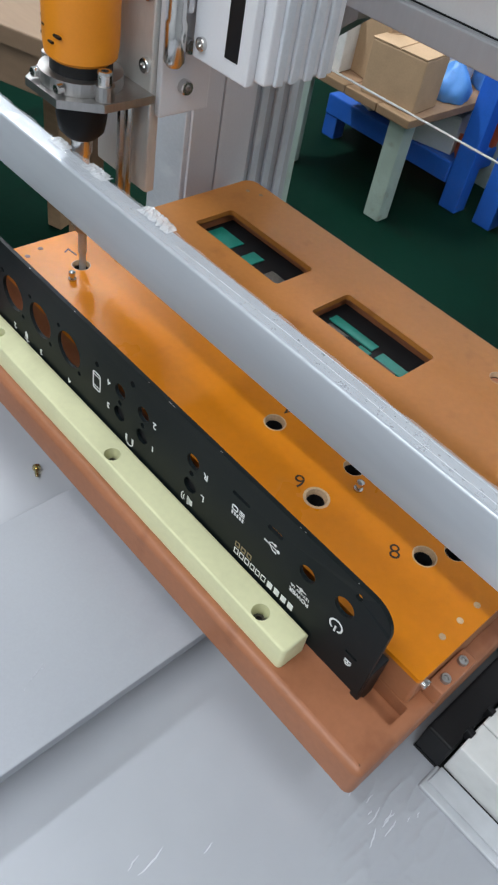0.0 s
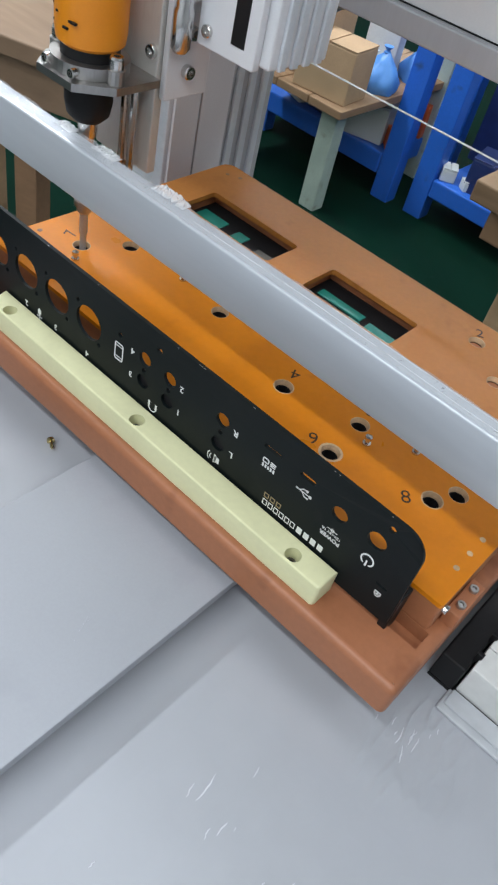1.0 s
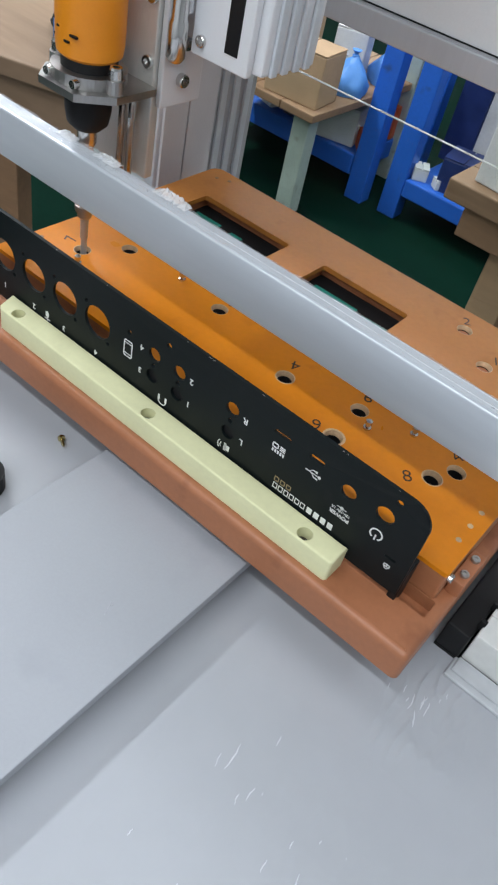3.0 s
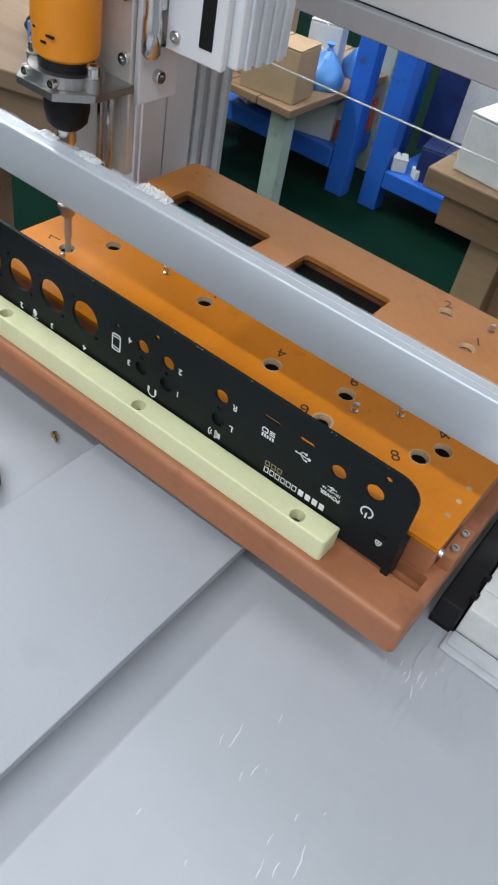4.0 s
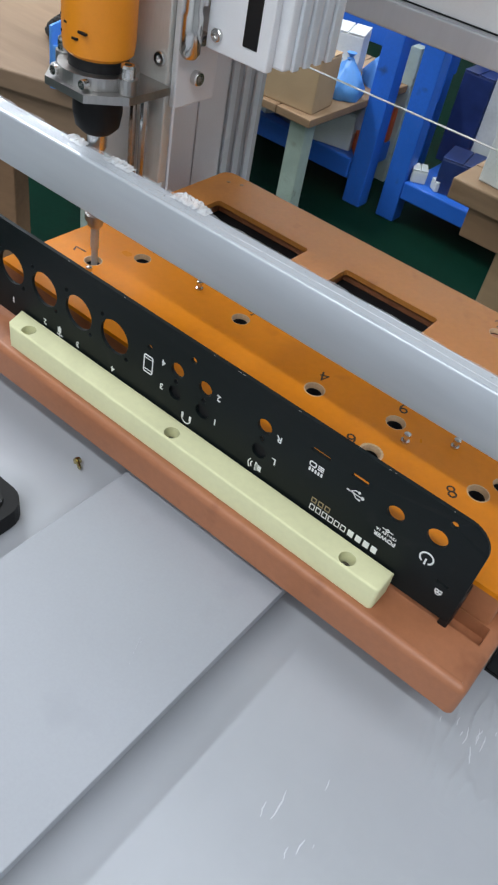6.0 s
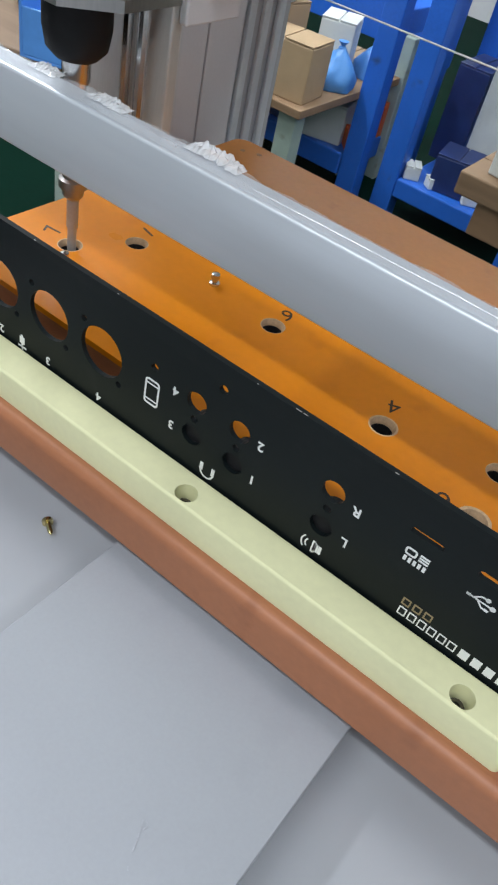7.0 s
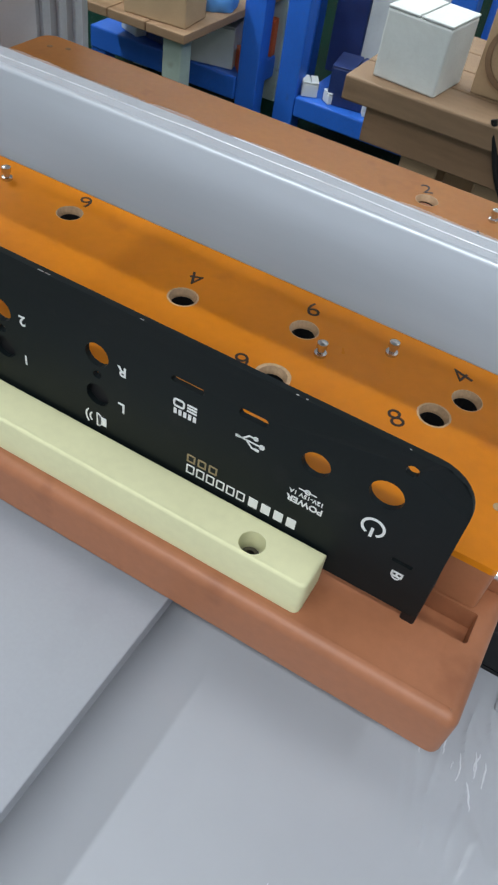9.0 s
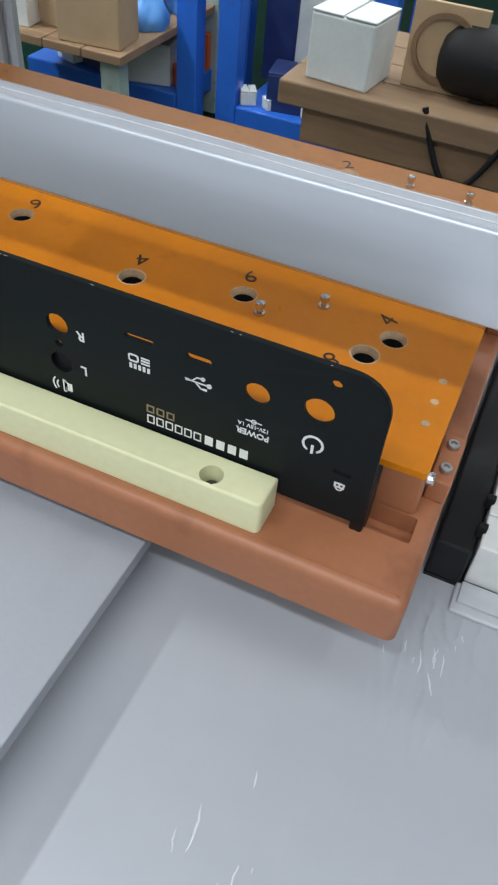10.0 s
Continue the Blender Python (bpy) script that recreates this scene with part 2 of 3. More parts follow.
def sheet(outer, holes, thick, place):
    """A flat sheet with openings through it; place turns (u, v, depth) into world millimetres."""
    bm = bmesh.new()
    edges, sides = [], []
    for loop in (outer, *holes):
        top = [bm.verts.new((u, v, 0)) for u, v in loop]
        for a, b in zip(top, top[1:] + top[:1]):
            edges.append(bm.edges.new((a, b)))
        sides.append(top)
    faces = [f for f in bmesh.ops.triangle_fill(bm, use_beauty=True, edges=edges)["geom"] if isinstance(f, bmesh.types.BMFace)]
    low = {}
    for loop in sides:
        for v in loop:
            low[v] = bm.verts.new((v.co.x, v.co.y, thick))
    for f in faces:
        bm.faces.new([low[v] for v in reversed(f.verts)])
    for loop in sides:
        for a, b in zip(loop, loop[1:] + loop[:1]):
            bm.faces.new((a, b, low[b], low[a]))
    for v in bm.verts:
        v.co = Vector(place(*v.co))
    return bm


def inset(loop, d):
    """A convex loop, counter-clockwise, with every side moved inwards by d."""
    out = []
    n = len(loop)
    for i in range(n):
        a, b, c = (Vector(loop[k % n]) for k in (i - 1, i, i + 1))
        u, v = (b - a).normalized(), (c - b).normalized()
        nu, nv = Vector((-u.y, u.x)), Vector((-v.y, v.x))
        out.append(tuple(b + (nu + nv) * (d / (1 + nu.dot(nv)))))
    return out


def soft_block(loop, holes, z0, z1, r, steps=5):
    """An upright block with a rounded upper edge and holes through its top."""
    bm = bmesh.new()
    rings = [[bm.verts.new((u, v, z0)) for u, v in loop]]
    for k in range(steps + 1):
        a = math.pi / 2 * k / steps
        rings.append([bm.verts.new((u, v, z1 - r + r * math.sin(a))) for u, v in inset(loop, r * (1 - math.cos(a)))])
    for p, q in zip(rings, rings[1:]):
        for i in range(len(p)):
            bm.faces.new((p[i], p[(i + 1) % len(p)], q[(i + 1) % len(p)], q[i]))
    bm.faces.new(rings[0][::-1])
    edges = [bm.edges.get((a, b)) for a, b in zip(rings[-1], rings[-1][1:] + rings[-1][:1])]
    walls = []
    for hole in holes:
        top = [bm.verts.new((u, v, z1)) for u, v in hole]
        edges += [bm.edges.new((a, b)) for a, b in zip(top, top[1:] + top[:1])]
        walls.append(top)
    bmesh.ops.triangle_fill(bm, use_beauty=True, edges=edges)
    for top in walls:
        low = [bm.verts.new((v.co.x, v.co.y, z0 + 1)) for v in top]
        for i in range(len(top)):
            bm.faces.new((top[i], top[(i + 1) % len(top)], low[(i + 1) % len(top)], low[i]))
    return bm


def upright(y):
    """Sheet standing in the xz plane whose front lies at y."""
    return lambda u, v, d: (u, y + d, v)


def flat(z):
    """Sheet lying in the xy plane whose top lies at z."""
    return lambda u, v, d: (u, v, z - d)


def strokes(lines, width, place, thick=0.15):
    """Thin raised lines of print: each line is a list of (u, v)."""
    bm = bmesh.new()
    for pts in lines:
        for n_seg, ((ax, ay), (bx, by)) in enumerate(zip(pts, pts[1:])):
            rise = thick + 0.03 * (n_seg % 3)
            d = Vector((bx - ax, by - ay))
            if d.length == 0:
                continue
            d.normalize()
            n = Vector((-d.y, d.x)) * width / 2
            e = d * width * 0.25
            quad = [(ax - e.x + n.x, ay - e.y + n.y), (ax - e.x - n.x, ay - e.y - n.y), (bx + e.x - n.x, by + e.y - n.y), (bx + e.x + n.x, by + e.y + n.y)]
            t = [bm.verts.new(place(u, v, -rise)) for u, v in quad]
            b = [bm.verts.new(place(u, v, 0)) for u, v in quad]
            bm.faces.new(t)
            for i in range(4):
                bm.faces.new((t[i], t[(i + 1) % 4], b[(i + 1) % 4], b[i]))
    return bm


def arc(cx, cy, r, a0, a1, n=14, ry=None):
    return [(cx + r * math.cos(radians(a0 + (a1 - a0) * i / n)), cy + (ry or r) * math.sin(radians(a0 + (a1 - a0) * i / n))) for i in range(n + 1)]


def lettering(name, text, size, m, mat, parent, label="", bold=0.0):
    """Written characters with the built-in font, size in millimetres, at the world matrix m (millimetres)."""
    cu = bpy.data.curves.new(name, "FONT")
    cu.body, cu.size, cu.align_x, cu.align_y, cu.extrude, cu.offset = text, size, "CENTER", "CENTER", 0.08, bold
    cu.resolution_u = 3
    tmp = bpy.data.objects.new(name, cu)
    me = bpy.data.meshes.new_from_object(tmp)
    bpy.data.objects.remove(tmp)
    bm = bmesh.new()
    bm.from_mesh(me)
    bpy.data.meshes.remove(me)
    bmesh.ops.transform(bm, matrix=m, verts=bm.verts)
    return part(name, bm, mat, parent, label)


def cap_screw(bm, x, y, z, r, h, axis="z", sign=1):
    """Round screw head with a sunk six-sided socket."""
    prof = [(r, 0), (r, h * 0.8 * sign), (r * 0.88, h * sign), (r * 0.5, h * sign), (r * 0.45, h * 0.4 * sign), (0.01, h * 0.4 * sign)]
    return add_lathe(bm, prof, (x, y, z), axis, 12)


# ---- large structure ----
solo("floor", box(-6000, 5000, -4000, 6000, -900, -850), M_FLOOR, "dark green painted factory floor", "floor", kind="structure")
solo("ceiling", box(-6000, 5000, -4000, 6000, 2300, 2400), M_CEIL, "white ceiling of the workshop", "ceiling", kind="structure")
solo("wall_north", box(-6000, 5000, 5000, 5120, -850, 2300), M_WALL, "pale plaster workshop wall", "wall", kind="structure")
solo("wall_south", box(-6000, 5000, -3620, -3500, -850, 2300), M_WALL, "pale plaster workshop wall", "wall", kind="structure")
solo("wall_west", box(-5620, -5500, -3500, 5000, -850, 2300), M_WALL, "pale plaster workshop wall", "wall", kind="structure")
solo("wall_east", box(4000, 4120, -3500, 5000, -850, 2300), M_WALL, "pale plaster workshop wall", "wall", kind="structure")

# machine frame: bed, columns, beam
machine = thing("machine_frame", (100, 0, -850), "grey painted screw-driving machine frame with bed and gantry", "machine")
part("bed", box(-250, 620, -620, 335, -26, -12, 2), M_BED, machine, "pale grey painted bed plate under clear film")
part("cabinet", box(-230, 600, -600, 315, -800, -26, 4), M_WHITEPAINT, machine, "grey sheet metal cabinet")
for fx in (-200, 570):
    for fy in (-570, 285):
        part("foot", lathe([(14, -800), (14, -835), (34, -840), (34, -850)], (fx, fy, 0)), M_RUBBER, machine)
column = part("column", box(-252, -209, 200, 268, -12, 520, 1.5), M_ALU, machine, "light grey column")
part("side_cover", box(-208.9, -206, 204, 232, -12, 520, 0.5), M_SIDE, column)
part("side_cover", box(-208.9, -206, 234, 268, -12, 520, 0.5), M_SIDE, column)
rear_post = part("rear_post", box(-246, -214, 272, 332, -12, 520, 1), M_ALUGREY, machine, "slotted aluminium rear post")
for yy in (280, 297, 314):
    part("rib", box(-214, -211, yy, yy + 8, -12, 520, 0.8), M_ALU, rear_post)
beam = part("beam", box(-212, 620, 302, 352, 198, 520, 1.5), M_COVER, machine, "long pale grey gantry beam cover")
part("lower_rail", box(-212, 620, 296, 301, 196, 214, 1), M_ALUGREY, beam, "grey aluminium rail")
part("seam", box(-212, 620, 301, 302.4, 215.2, 216.2), M_BLACK, beam)
brace = part("corner_brace", sheet([(-206, 150), (-198, 150), (-150, 190), (-150, 197), (-166, 197), (-206, 162)], [], 18, upright(300)), M_DULLSTEEL, machine, "steel corner brace")
b = bmesh.new()
cap_screw(b, -192, 300, 164, 4, 3, "y", -1)
part("screw", b, M_STEEL, brace)

acrylic = thing("acrylic_guard", (200, 318, 0), "clear acrylic rear guard sheet with pale cut edge", "guard")
part("pane", box(-205, 615, 316, 319, -12, 142), M_ACRYL, acrylic)
part("edge", box(-205, 615, 315.9, 319.1, 142, 142.5, 0.15), M_EDGE, acrylic, "pale cut edge")

# safety bar in front of the spindle
BAR_F, BAR_R, BAR_B, BAR_T = 45.0, 58.0, 111.5, 145.0
bar = thing("safety_bar", (0, 51, 0), "silver aluminium bar with peeling clear film across the jig", "bar")
bm = sheet(rounded(BAR_F, BAR_R, BAR_B, BAR_T, (1.0, 1.0, 1.6, 1.6), 5), [], 1200, lambda u, v, d: (-560 + d, u, v))
part("profile", bm, M_BAR, bar, smooth=True)
for px in (-548, 610):
    part("bracket", box(px, px + 26, BAR_F + 2, BAR_R - 2, -12 if px > 0 else -850, BAR_B - 0.2, 1), M_ALUGREY, bar)
b = bmesh.new()
rnd = random.Random(4)
prev = None
for i in range(300):
    x = -330 + i * 2.5
    big = 2.6 if x < -40 else (1.0 if x < 60 else 0.45)
    row = []
    for k in range(9):
        y = BAR_F + 1.6 + k * 1.5
        lift = max(0.0, noise.noise((x * 0.045, y * 0.3, 3)) + 0.55 * noise.noise((x * 0.16, y * 0.6, 8)))
        droop = -1.4 * (0.4 + noise.noise((x * 0.05, 1, 5))) if k == 8 else 0.0
        row.append(b.verts.new((x + 0.5 * noise.noise((x * 0.2, y, 4)), y + 0.35 * noise.noise((x * 0.12, y, 6)), BAR_T + 0.15 + big * lift * min(1, 0.25 + k / 4) + droop)))
    if prev:
        for k in range(8):
            b.faces.new((prev[k], row[k], row[k + 1], prev[k + 1]))
    prev = row
part("film", b, M_FILM, bar, "crinkled clear protective film", smooth=True)
for tx, ln, tall in ((-73, 27, 5.5), (-125, 20, 3.0), (-160, 16, 2.4)):
    b = bmesh.new()
    prev = None
    for i in range(26):
        x = tx + i * ln / 25
        up = tall * math.sin(math.pi * i / 25) ** 0.7
        row = [b.verts.new((x + 1.4 * noise.noise((i * 0.4, k, tx)), BAR_R - 6 + 1.6 * k + 1.8 * noise.noise((i * 0.5, k * 0.7, 5 + tx)), BAR_T + 0.6 + up * (0.2, 0.6, 0.9, 0.6, 0.9, 0.1)[k] * (0.6 + 0.9 * abs(noise.noise((i * 0.55, k * 1.3, 9 + tx)))))) for k in range(6)]
        if prev:
            for k in range(5):
                b.faces.new((prev[k], row[k], row[k + 1], prev[k + 1]))
        prev = row
    part("film_tuft", b, M_TUFT, bar, "torn tuft of film")
for y, x0, x1, r in ((BAR_F + 5.5, -36, 260, 0.2), (BAR_R - 1.8, 60, 420, 0.16)):
    pts = [(x, y + 1.3 * noise.noise((x * 0.011, y, 1)), BAR_T + 0.1 + 0.5 * abs(noise.noise((x * 0.03, y, 7)))) for x in range(x0, x1, 14)]
    part("fold_glint", tube(pts, r, 8), M_FOLD_GLINT, bar, "long fold of clear film, its highlight drawn as a pale ridge", smooth=True)

# sliding platform
platform = thing("sliding_platform", (40, -100, 0), "pale grey painted sliding platform under the jig", "platform")
part("top_plate", box(-25, 94.8, -620, 200, 2.5, 9.5, 0.6), M_PLATE, platform)
part("slide_block", box(-8, 76, -560, 190, -12, 2.5), M_ALUGREY, platform)
b = strokes([[(60, -92), (61, -94), (62.5, -97), (64, -101)], [(61, -91.5), (62.5, -92.5), (62, -94)], [(66, -105), (66.6, -105.8)]], 0.5, flat(9.55))
part("scuff", b, M_SMUDGE, platform, "dark scuff mark")

# ---- the jig ----
jig = thing("screw_jig", (0, 110, 9.5), "brown and orange bakelite assembly jig with drilled holes", "jig")
part("side_block", box(190.4, 199, 30, 58, 40, 51, 0.8), M_BROWN, jig)
part("side_block", box(190.4, 199, 150, 190, 40, 51, 0.8), M_BROWN, jig)
HOLES = [(-145, 65), (-127, 94), (-38, 94), (36, 74.5), (86, 88), (148, 74), (156, 90), (89, 55)]
REAR_HOLES = [(88, 227), (119, 199)]
R_HOLE = 6.0
wins = [rounded(-152, -62, 168, 205, 3), rounded(-28, 51, 168, 206, 3)]
corner = [(-195, -22.5)] + arc(195, -18.5, 4, 270, 360, 4) + [(199, 262), (-199, 262), (-199, -18.5)]
pocket = rounded(-192, 192, 5.5, 18.6, 1.0, 3)
bm = soft_block(corner, [circle(x, y, 4.9, 14) for x, y in HOLES] + [pocket], 18, 40, 4.5, 5)
part("base", bm, M_BROWN, jig, "brown bakelite base board", smooth=True)
part("pocket_floor", box(-191.8, 191.8, 5.7, 18.4, 19.5, 31), M_BROWN, jig)
part("sub_base", box(-188, 188, -10, 250, 9.5, 17.9, 0.5), M_BROWN, jig)
bm = sheet(rounded(-182, 190, 19, 117.8, 2), [circle(x, y, R_HOLE, 20) for x, y in HOLES], 3, flat(63))
part("top_plate", bm, M_ORANGE, jig, "glossy orange resin top plate")
bm = sheet(rounded(-182, 190, 118.2, 252, (0, 0, 4, 9)), [circle(x, y, R_HOLE, 20) for x, y in REAR_HOLES] + wins, 4, flat(63))
part("rear_plate", bm, M_REAR, jig, "tan bakelite rear plate with two rectangular openings")
deep = [rounded(-156, -58, 140, 212, 2), rounded(-32, 55, 140, 212, 2)]
bm = sheet(rounded(-181, 189, 118.4, 250, 2), deep, 18.8, flat(58.9))
part("rear_support", bm, M_BROWN, jig)
lower = sheet(rounded(-182, 190, 19, 117.8, 2), [circle(x, y, 5.8, 14) for x, y in HOLES], 18.9, flat(59.9))
part("middle_plate", lower, M_BROWN, jig)
for k, (x, y) in enumerate(HOLES + REAR_HOLES):
    b = bmesh.new()
    n = 20
    wide = (6.4, 6.1, 6.2, 6.7, 6.3, 6.7, 6.2, 7.4, 6.2, 6.2)[k]
    rings = [[b.verts.new((x + (r + 0.25 * noise.noise((i * 0.9, k * 3.1, 0))) * math.cos(2 * math.pi * i / n), y + r * math.sin(2 * math.pi * i / n), z)) for i in range(n)] for r, z in ((wide, 63.03), (R_HOLE - 0.1, 63.06), (R_HOLE - 0.9, 60.6), (R_HOLE - 0.95, 59.6))]
    for p, q in zip(rings, rings[1:]):
        for i in range(n):
            b.faces.new((p[i], p[(i + 1) % n], q[(i + 1) % n], q[i]))
    part("hole_rim", b, M_HOLE, jig, "pale countersunk hole rim")
    part("hole_shade", lathe([(5.6, 47.2), (5.6, 59.2), (5.0, 59.5), (4.8, 50), (1, 49)], (x, y, 0), seg=14), M_RUBBER, jig, "black plug standing in for the shade deep in the hole")
for x, y in ((98, 78), (121, 97), (-78, 98), (-134, 51), (183, 205), (123, 232), (157, 230)):
    b = lathe([(2.6, 62.8), (2.6, 64.2), (1.5, 64.6), (1.5, 66.4), (2.2, 66.8), (2.2, 69), (1.2, 69.6)], (x, y, 0), seg=12)
    part("locating_pin", b, M_STEEL, jig, "small bright steel pin", smooth=True)
for x, y in ((-168, 236), (-158, 241), (-174, 52), (-170, 40)):
    part("plug", lathe([(1.8, 62.5), (1.8, 63.2), (1.2, 63.3)], (x, y, 0), seg=12), M_DARKWOOD, jig)
for y in (45, 59, 73):
    part("plug", lathe([(1.8, 62.5), (1.8, 63.15), (1.3, 63.2)], (182, y, 0), seg=12), M_HOLE, jig)
for x, y in ((195, 37), (194.6, 51), (195, 160), (195, 180)):
    b = bmesh.new()
    cap_screw(b, x, y, 51, 2.6, 2.2, "z", 1)
    part("side_screw", b, M_DULLSTEEL, jig)
b = bmesh.new()
cap_screw(b, 190, 24, 57, 2.6, 2.6, "x", 1)
part("side_screw", b, M_STEEL, jig)
part("rear_board", box(-155, -59, 141, 211, 41.5, 51, 0.3), M_BLACK, jig, "dark circuit tray seen through the opening")
part("rear_board", box(-31, 54, 141, 211, 41.5, 51, 0.3), M_BLACK, jig, "dark circuit tray seen through the openings")
for bx, by, bw, bd in ((-150, 171, 26, 32), (-112, 172, 12, 30), (-90, 172, 22, 12), (-24, 172, 70, 7), (-24, 194, 40, 8), (22, 190, 26, 9), (8, 180, 10, 12)):
    part("board_strip", box(bx, bx + bw, by - 8, by + bd - 8, 51.1, 52.2, 0.3), M_GREENGLASS, jig, "teal board strip")
for bx, by in ((-86, 188), (-20, 182), (24, 181)):
    part("chip", box(bx, bx + 17, by - 8, by + 1, 51.1, 52.6, 0.4), M_GUNMETAL, jig, "dark chip")

# marker figures beside the holes
for ch, x, y, rot in (("4", 33, 89.5, 205), ("6", 83, 102, 30), ("8", 137, 63, 40), ("9", 76, 55, 40), ("4", 150, 102, 75), ("7", -160, 68, 120), ("1", -131, 107, 75), ("9", -38, 106, 40), ("2", 84, 238, 30), ("1", 122, 212, 30)):
    m = Matrix.Translation((x, y, 63.12)) @ Matrix.Rotation(radians(rot), 4, "Z")
    lettering("marker_figure", ch, 13, m, M_INK, jig, bold=-0.06)

# clamping strip
strip = thing("clamp_strip", (0, -10, 40), "cream nylon clamping strip with three sunk screws", "strip")
ends = [(-138, -0.8), (-133.5, -14.2), (-130, -16.5)] + arc(138.5, -14.0, 2.5, 270, 360, 4) + [(141, -0.8)]
bm = soft_block(ends, [circle(x, -11, 4.5, 20) for x in (-119, 0, 119)], 40.1, 55.8, 1.3, 4)
part("body", bm, M_CREAM, strip, smooth=True)
for x in (-119, 0, 119):
    b = bmesh.new()
    cap_screw(b, x, -11, 45, 3.5, 4.4, "z", 1)
    part("screw", b, M_GUNMETAL, strip, "zinc cap screw sunk in its hole")
    part("hole_bottom", lathe([(4.45, 42.3), (4.45, 45)], (x, -11, 0), seg=16), M_CREAM, strip)

# ---- the black panel ----
panel = thing("rear_panel", (0, 1, 40), "black anodised device rear panel standing upright in the jig", "panel")
outline = [(-136, 40.2), (-136, 46.5), (-172, 46.5), (-174, 48)] + [(-174, 98)] + arc(-160, 98, 14, 180, 90, 8)[1:] + arc(160, 98, 14, 90, 0, 8) + [(174, 48), (172, 46.5), (136, 46.5), (136, 40.2)]
outline = outline[::-1]
xlr = [circle(x, 81.5, 11, 32) for x in (-146.5, -117, -87.5, -58)]
small = [(-31, 91, 1.8), (0, 101, 2.0), (155, 105, 2.0)]
small += [(x - 10, 92, 1.5) for x in (-146.5, -117, -87.5, -58)] + [(x + 10, 71.5, 1.5) for x in (-146.5, -117, -87.5, -58)]
jacks = [(-10, 88, 4.6), (-10, 72, 4.6), (10, 88, 4.6), (10, 72, 4.6), (50, 89.5, 4.6), (50, 72, 4.6)]
mids = [(-10, 80, 1.7), (10, 80, 1.7), (50, 81, 1.7)]
rest = [circle(129, 90, 4.7, 24), circle(151, 92, 5.4, 24), rounded(78, 90, 94.6, 97, 1.1, 4), rounded(102, 112, 94.4, 97.6, 1.5, 4), rounded(159.5, 166.5, 67.3, 69, 0.6, 3)]
loops = xlr + [circle(x, z, r, 20) for x, z, r in jacks] + [circle(x, z, r, 12) for x, z, r in small + mids] + rest
bm = sheet(outline, loops, 2.0, upright(0))
es = [e for e in bm.edges if len(e.link_faces) == 2 and e.calc_face_angle(0) > 0.9 and all(v.co.z > 47 and (v.co.z > 108 or abs(v.co.x) > 172.5 or (v.co.z > 97 and abs(v.co.x) > 159.9 and math.hypot(abs(v.co.x) - 160, v.co.z - 98) > 13)) for v in e.verts)]
bmesh.ops.bevel(bm, geom=es, offset=0.35, segments=2, affect="EDGES", profile=0.5)
part("plate", bm, M_PANEL, panel)
for x, z in ((-10, 72), (10, 72), (50, 72)):
    part("socket", lathe([(4.4, 2.2), (4.4, 11), (0.1, 11)], (x, 0, z), "y", 18), M_RUBBER, panel, "black stop behind the lower jack opening")
    b = sheet(circle(0, 0, 5.4, 18), [circle(0, 0, 4.3, 18)], 9, lambda u, v, d, x=x, z=z: (x + u, 2.1 + d, z + v))
    part("sleeve", b, M_BLACK, panel)
part("tail", box(169.4, 174.4, 2.1, 15.5, 33, 64, 0.8), M_BLACK, panel, "folded black end tab")

chips = random.Random(8)
for cx in (-96, -52, 12, 28, 31, 66, 118, 121, 152):
    w = chips.uniform(0.6, 2.4)
    part("worn_chip", box(cx, cx + w, -0.12, 0.3, 111.4 + chips.uniform(-0.1, 0.25), 112.06, 0.05, 1), M_DULLSTEEL, panel)

PF = upright(-0.02)


def printed(text, x, z, size, bold=0.0, mat=M_WHITE):
    """Print on the panel's face, upside down as the panel stands."""
    m = Matrix(((-1, 0, 0, x), (0, 0, -1, -0.1), (0, -1, 0, z), (0, 0, 0, 1)))
    return lettering("print", text, size, m, mat, panel, bold=bold)


for t, x, z in (("1", -146.5, 58.5), ("2", -117, 58.5), ("3", -88, 58.5), ("4", -58, 58.5), ("4", -20, 87), ("3", -20, 70.5), ("1", 19.5, 71), ("2", 19.5, 88), ("R", 60, 88), ("L", 60, 72)):
    printed(t, x, z, 5.6, 0.12)
printed("POWER", 129, 71.6, 3.6, 0.1)
printed("12V-15V 1A", 129, 75.0, 2.4, 0.05)


def icon(lines, w):
    return part("icon", strokes(lines, w, PF), M_WHITE, panel)


icon([rounded(-34.2, -27.8, 73.2, 84.8, 1.2, 4) + [(-34.2, 74.4)]], 0.8)
icon([[(-33.8, 82.8), (-28.2, 82.8)], [(-33.8, 75.2), (-28.2, 75.2)]], 0.6)
icon([arc(0, 59.6, 3.0, 180, 360)], 0.7)
icon([[(-2.8, 59.6), (-2.8, 62.6)], [(2.8, 59.6), (2.8, 62.6)]], 1.5)
icon([[(51.6, 58.9), (51.6, 62.1)], [(53, 58.9), (53, 62.1)], [(50.2, 57.8), (50.2, 63.2)], [(50.8, 58.4), (50.8, 62.6)]], 1.3)
icon([arc(49.4, 60.5, 2.6, 140, 220, 6), arc(49.4, 60.5, 4.3, 140, 220, 6)], 0.6)
icon([[(102.8, 86), (111.4, 86)], [(104.6, 86), (106.8, 88.2), (108.8, 88.2)], [(106, 86), (108.2, 83.8), (109.8, 83.8)]], 0.55)
for bits in ([circle(111.4, 86, 0.5, 8) + [(111.9, 86)]], [circle(109, 88.2, 0.35, 8)], [[(102.4, 86), (103.4, 86)]], [[(109.4, 83.8), (110.4, 83.8)]]):
    icon(bits, 1.0)
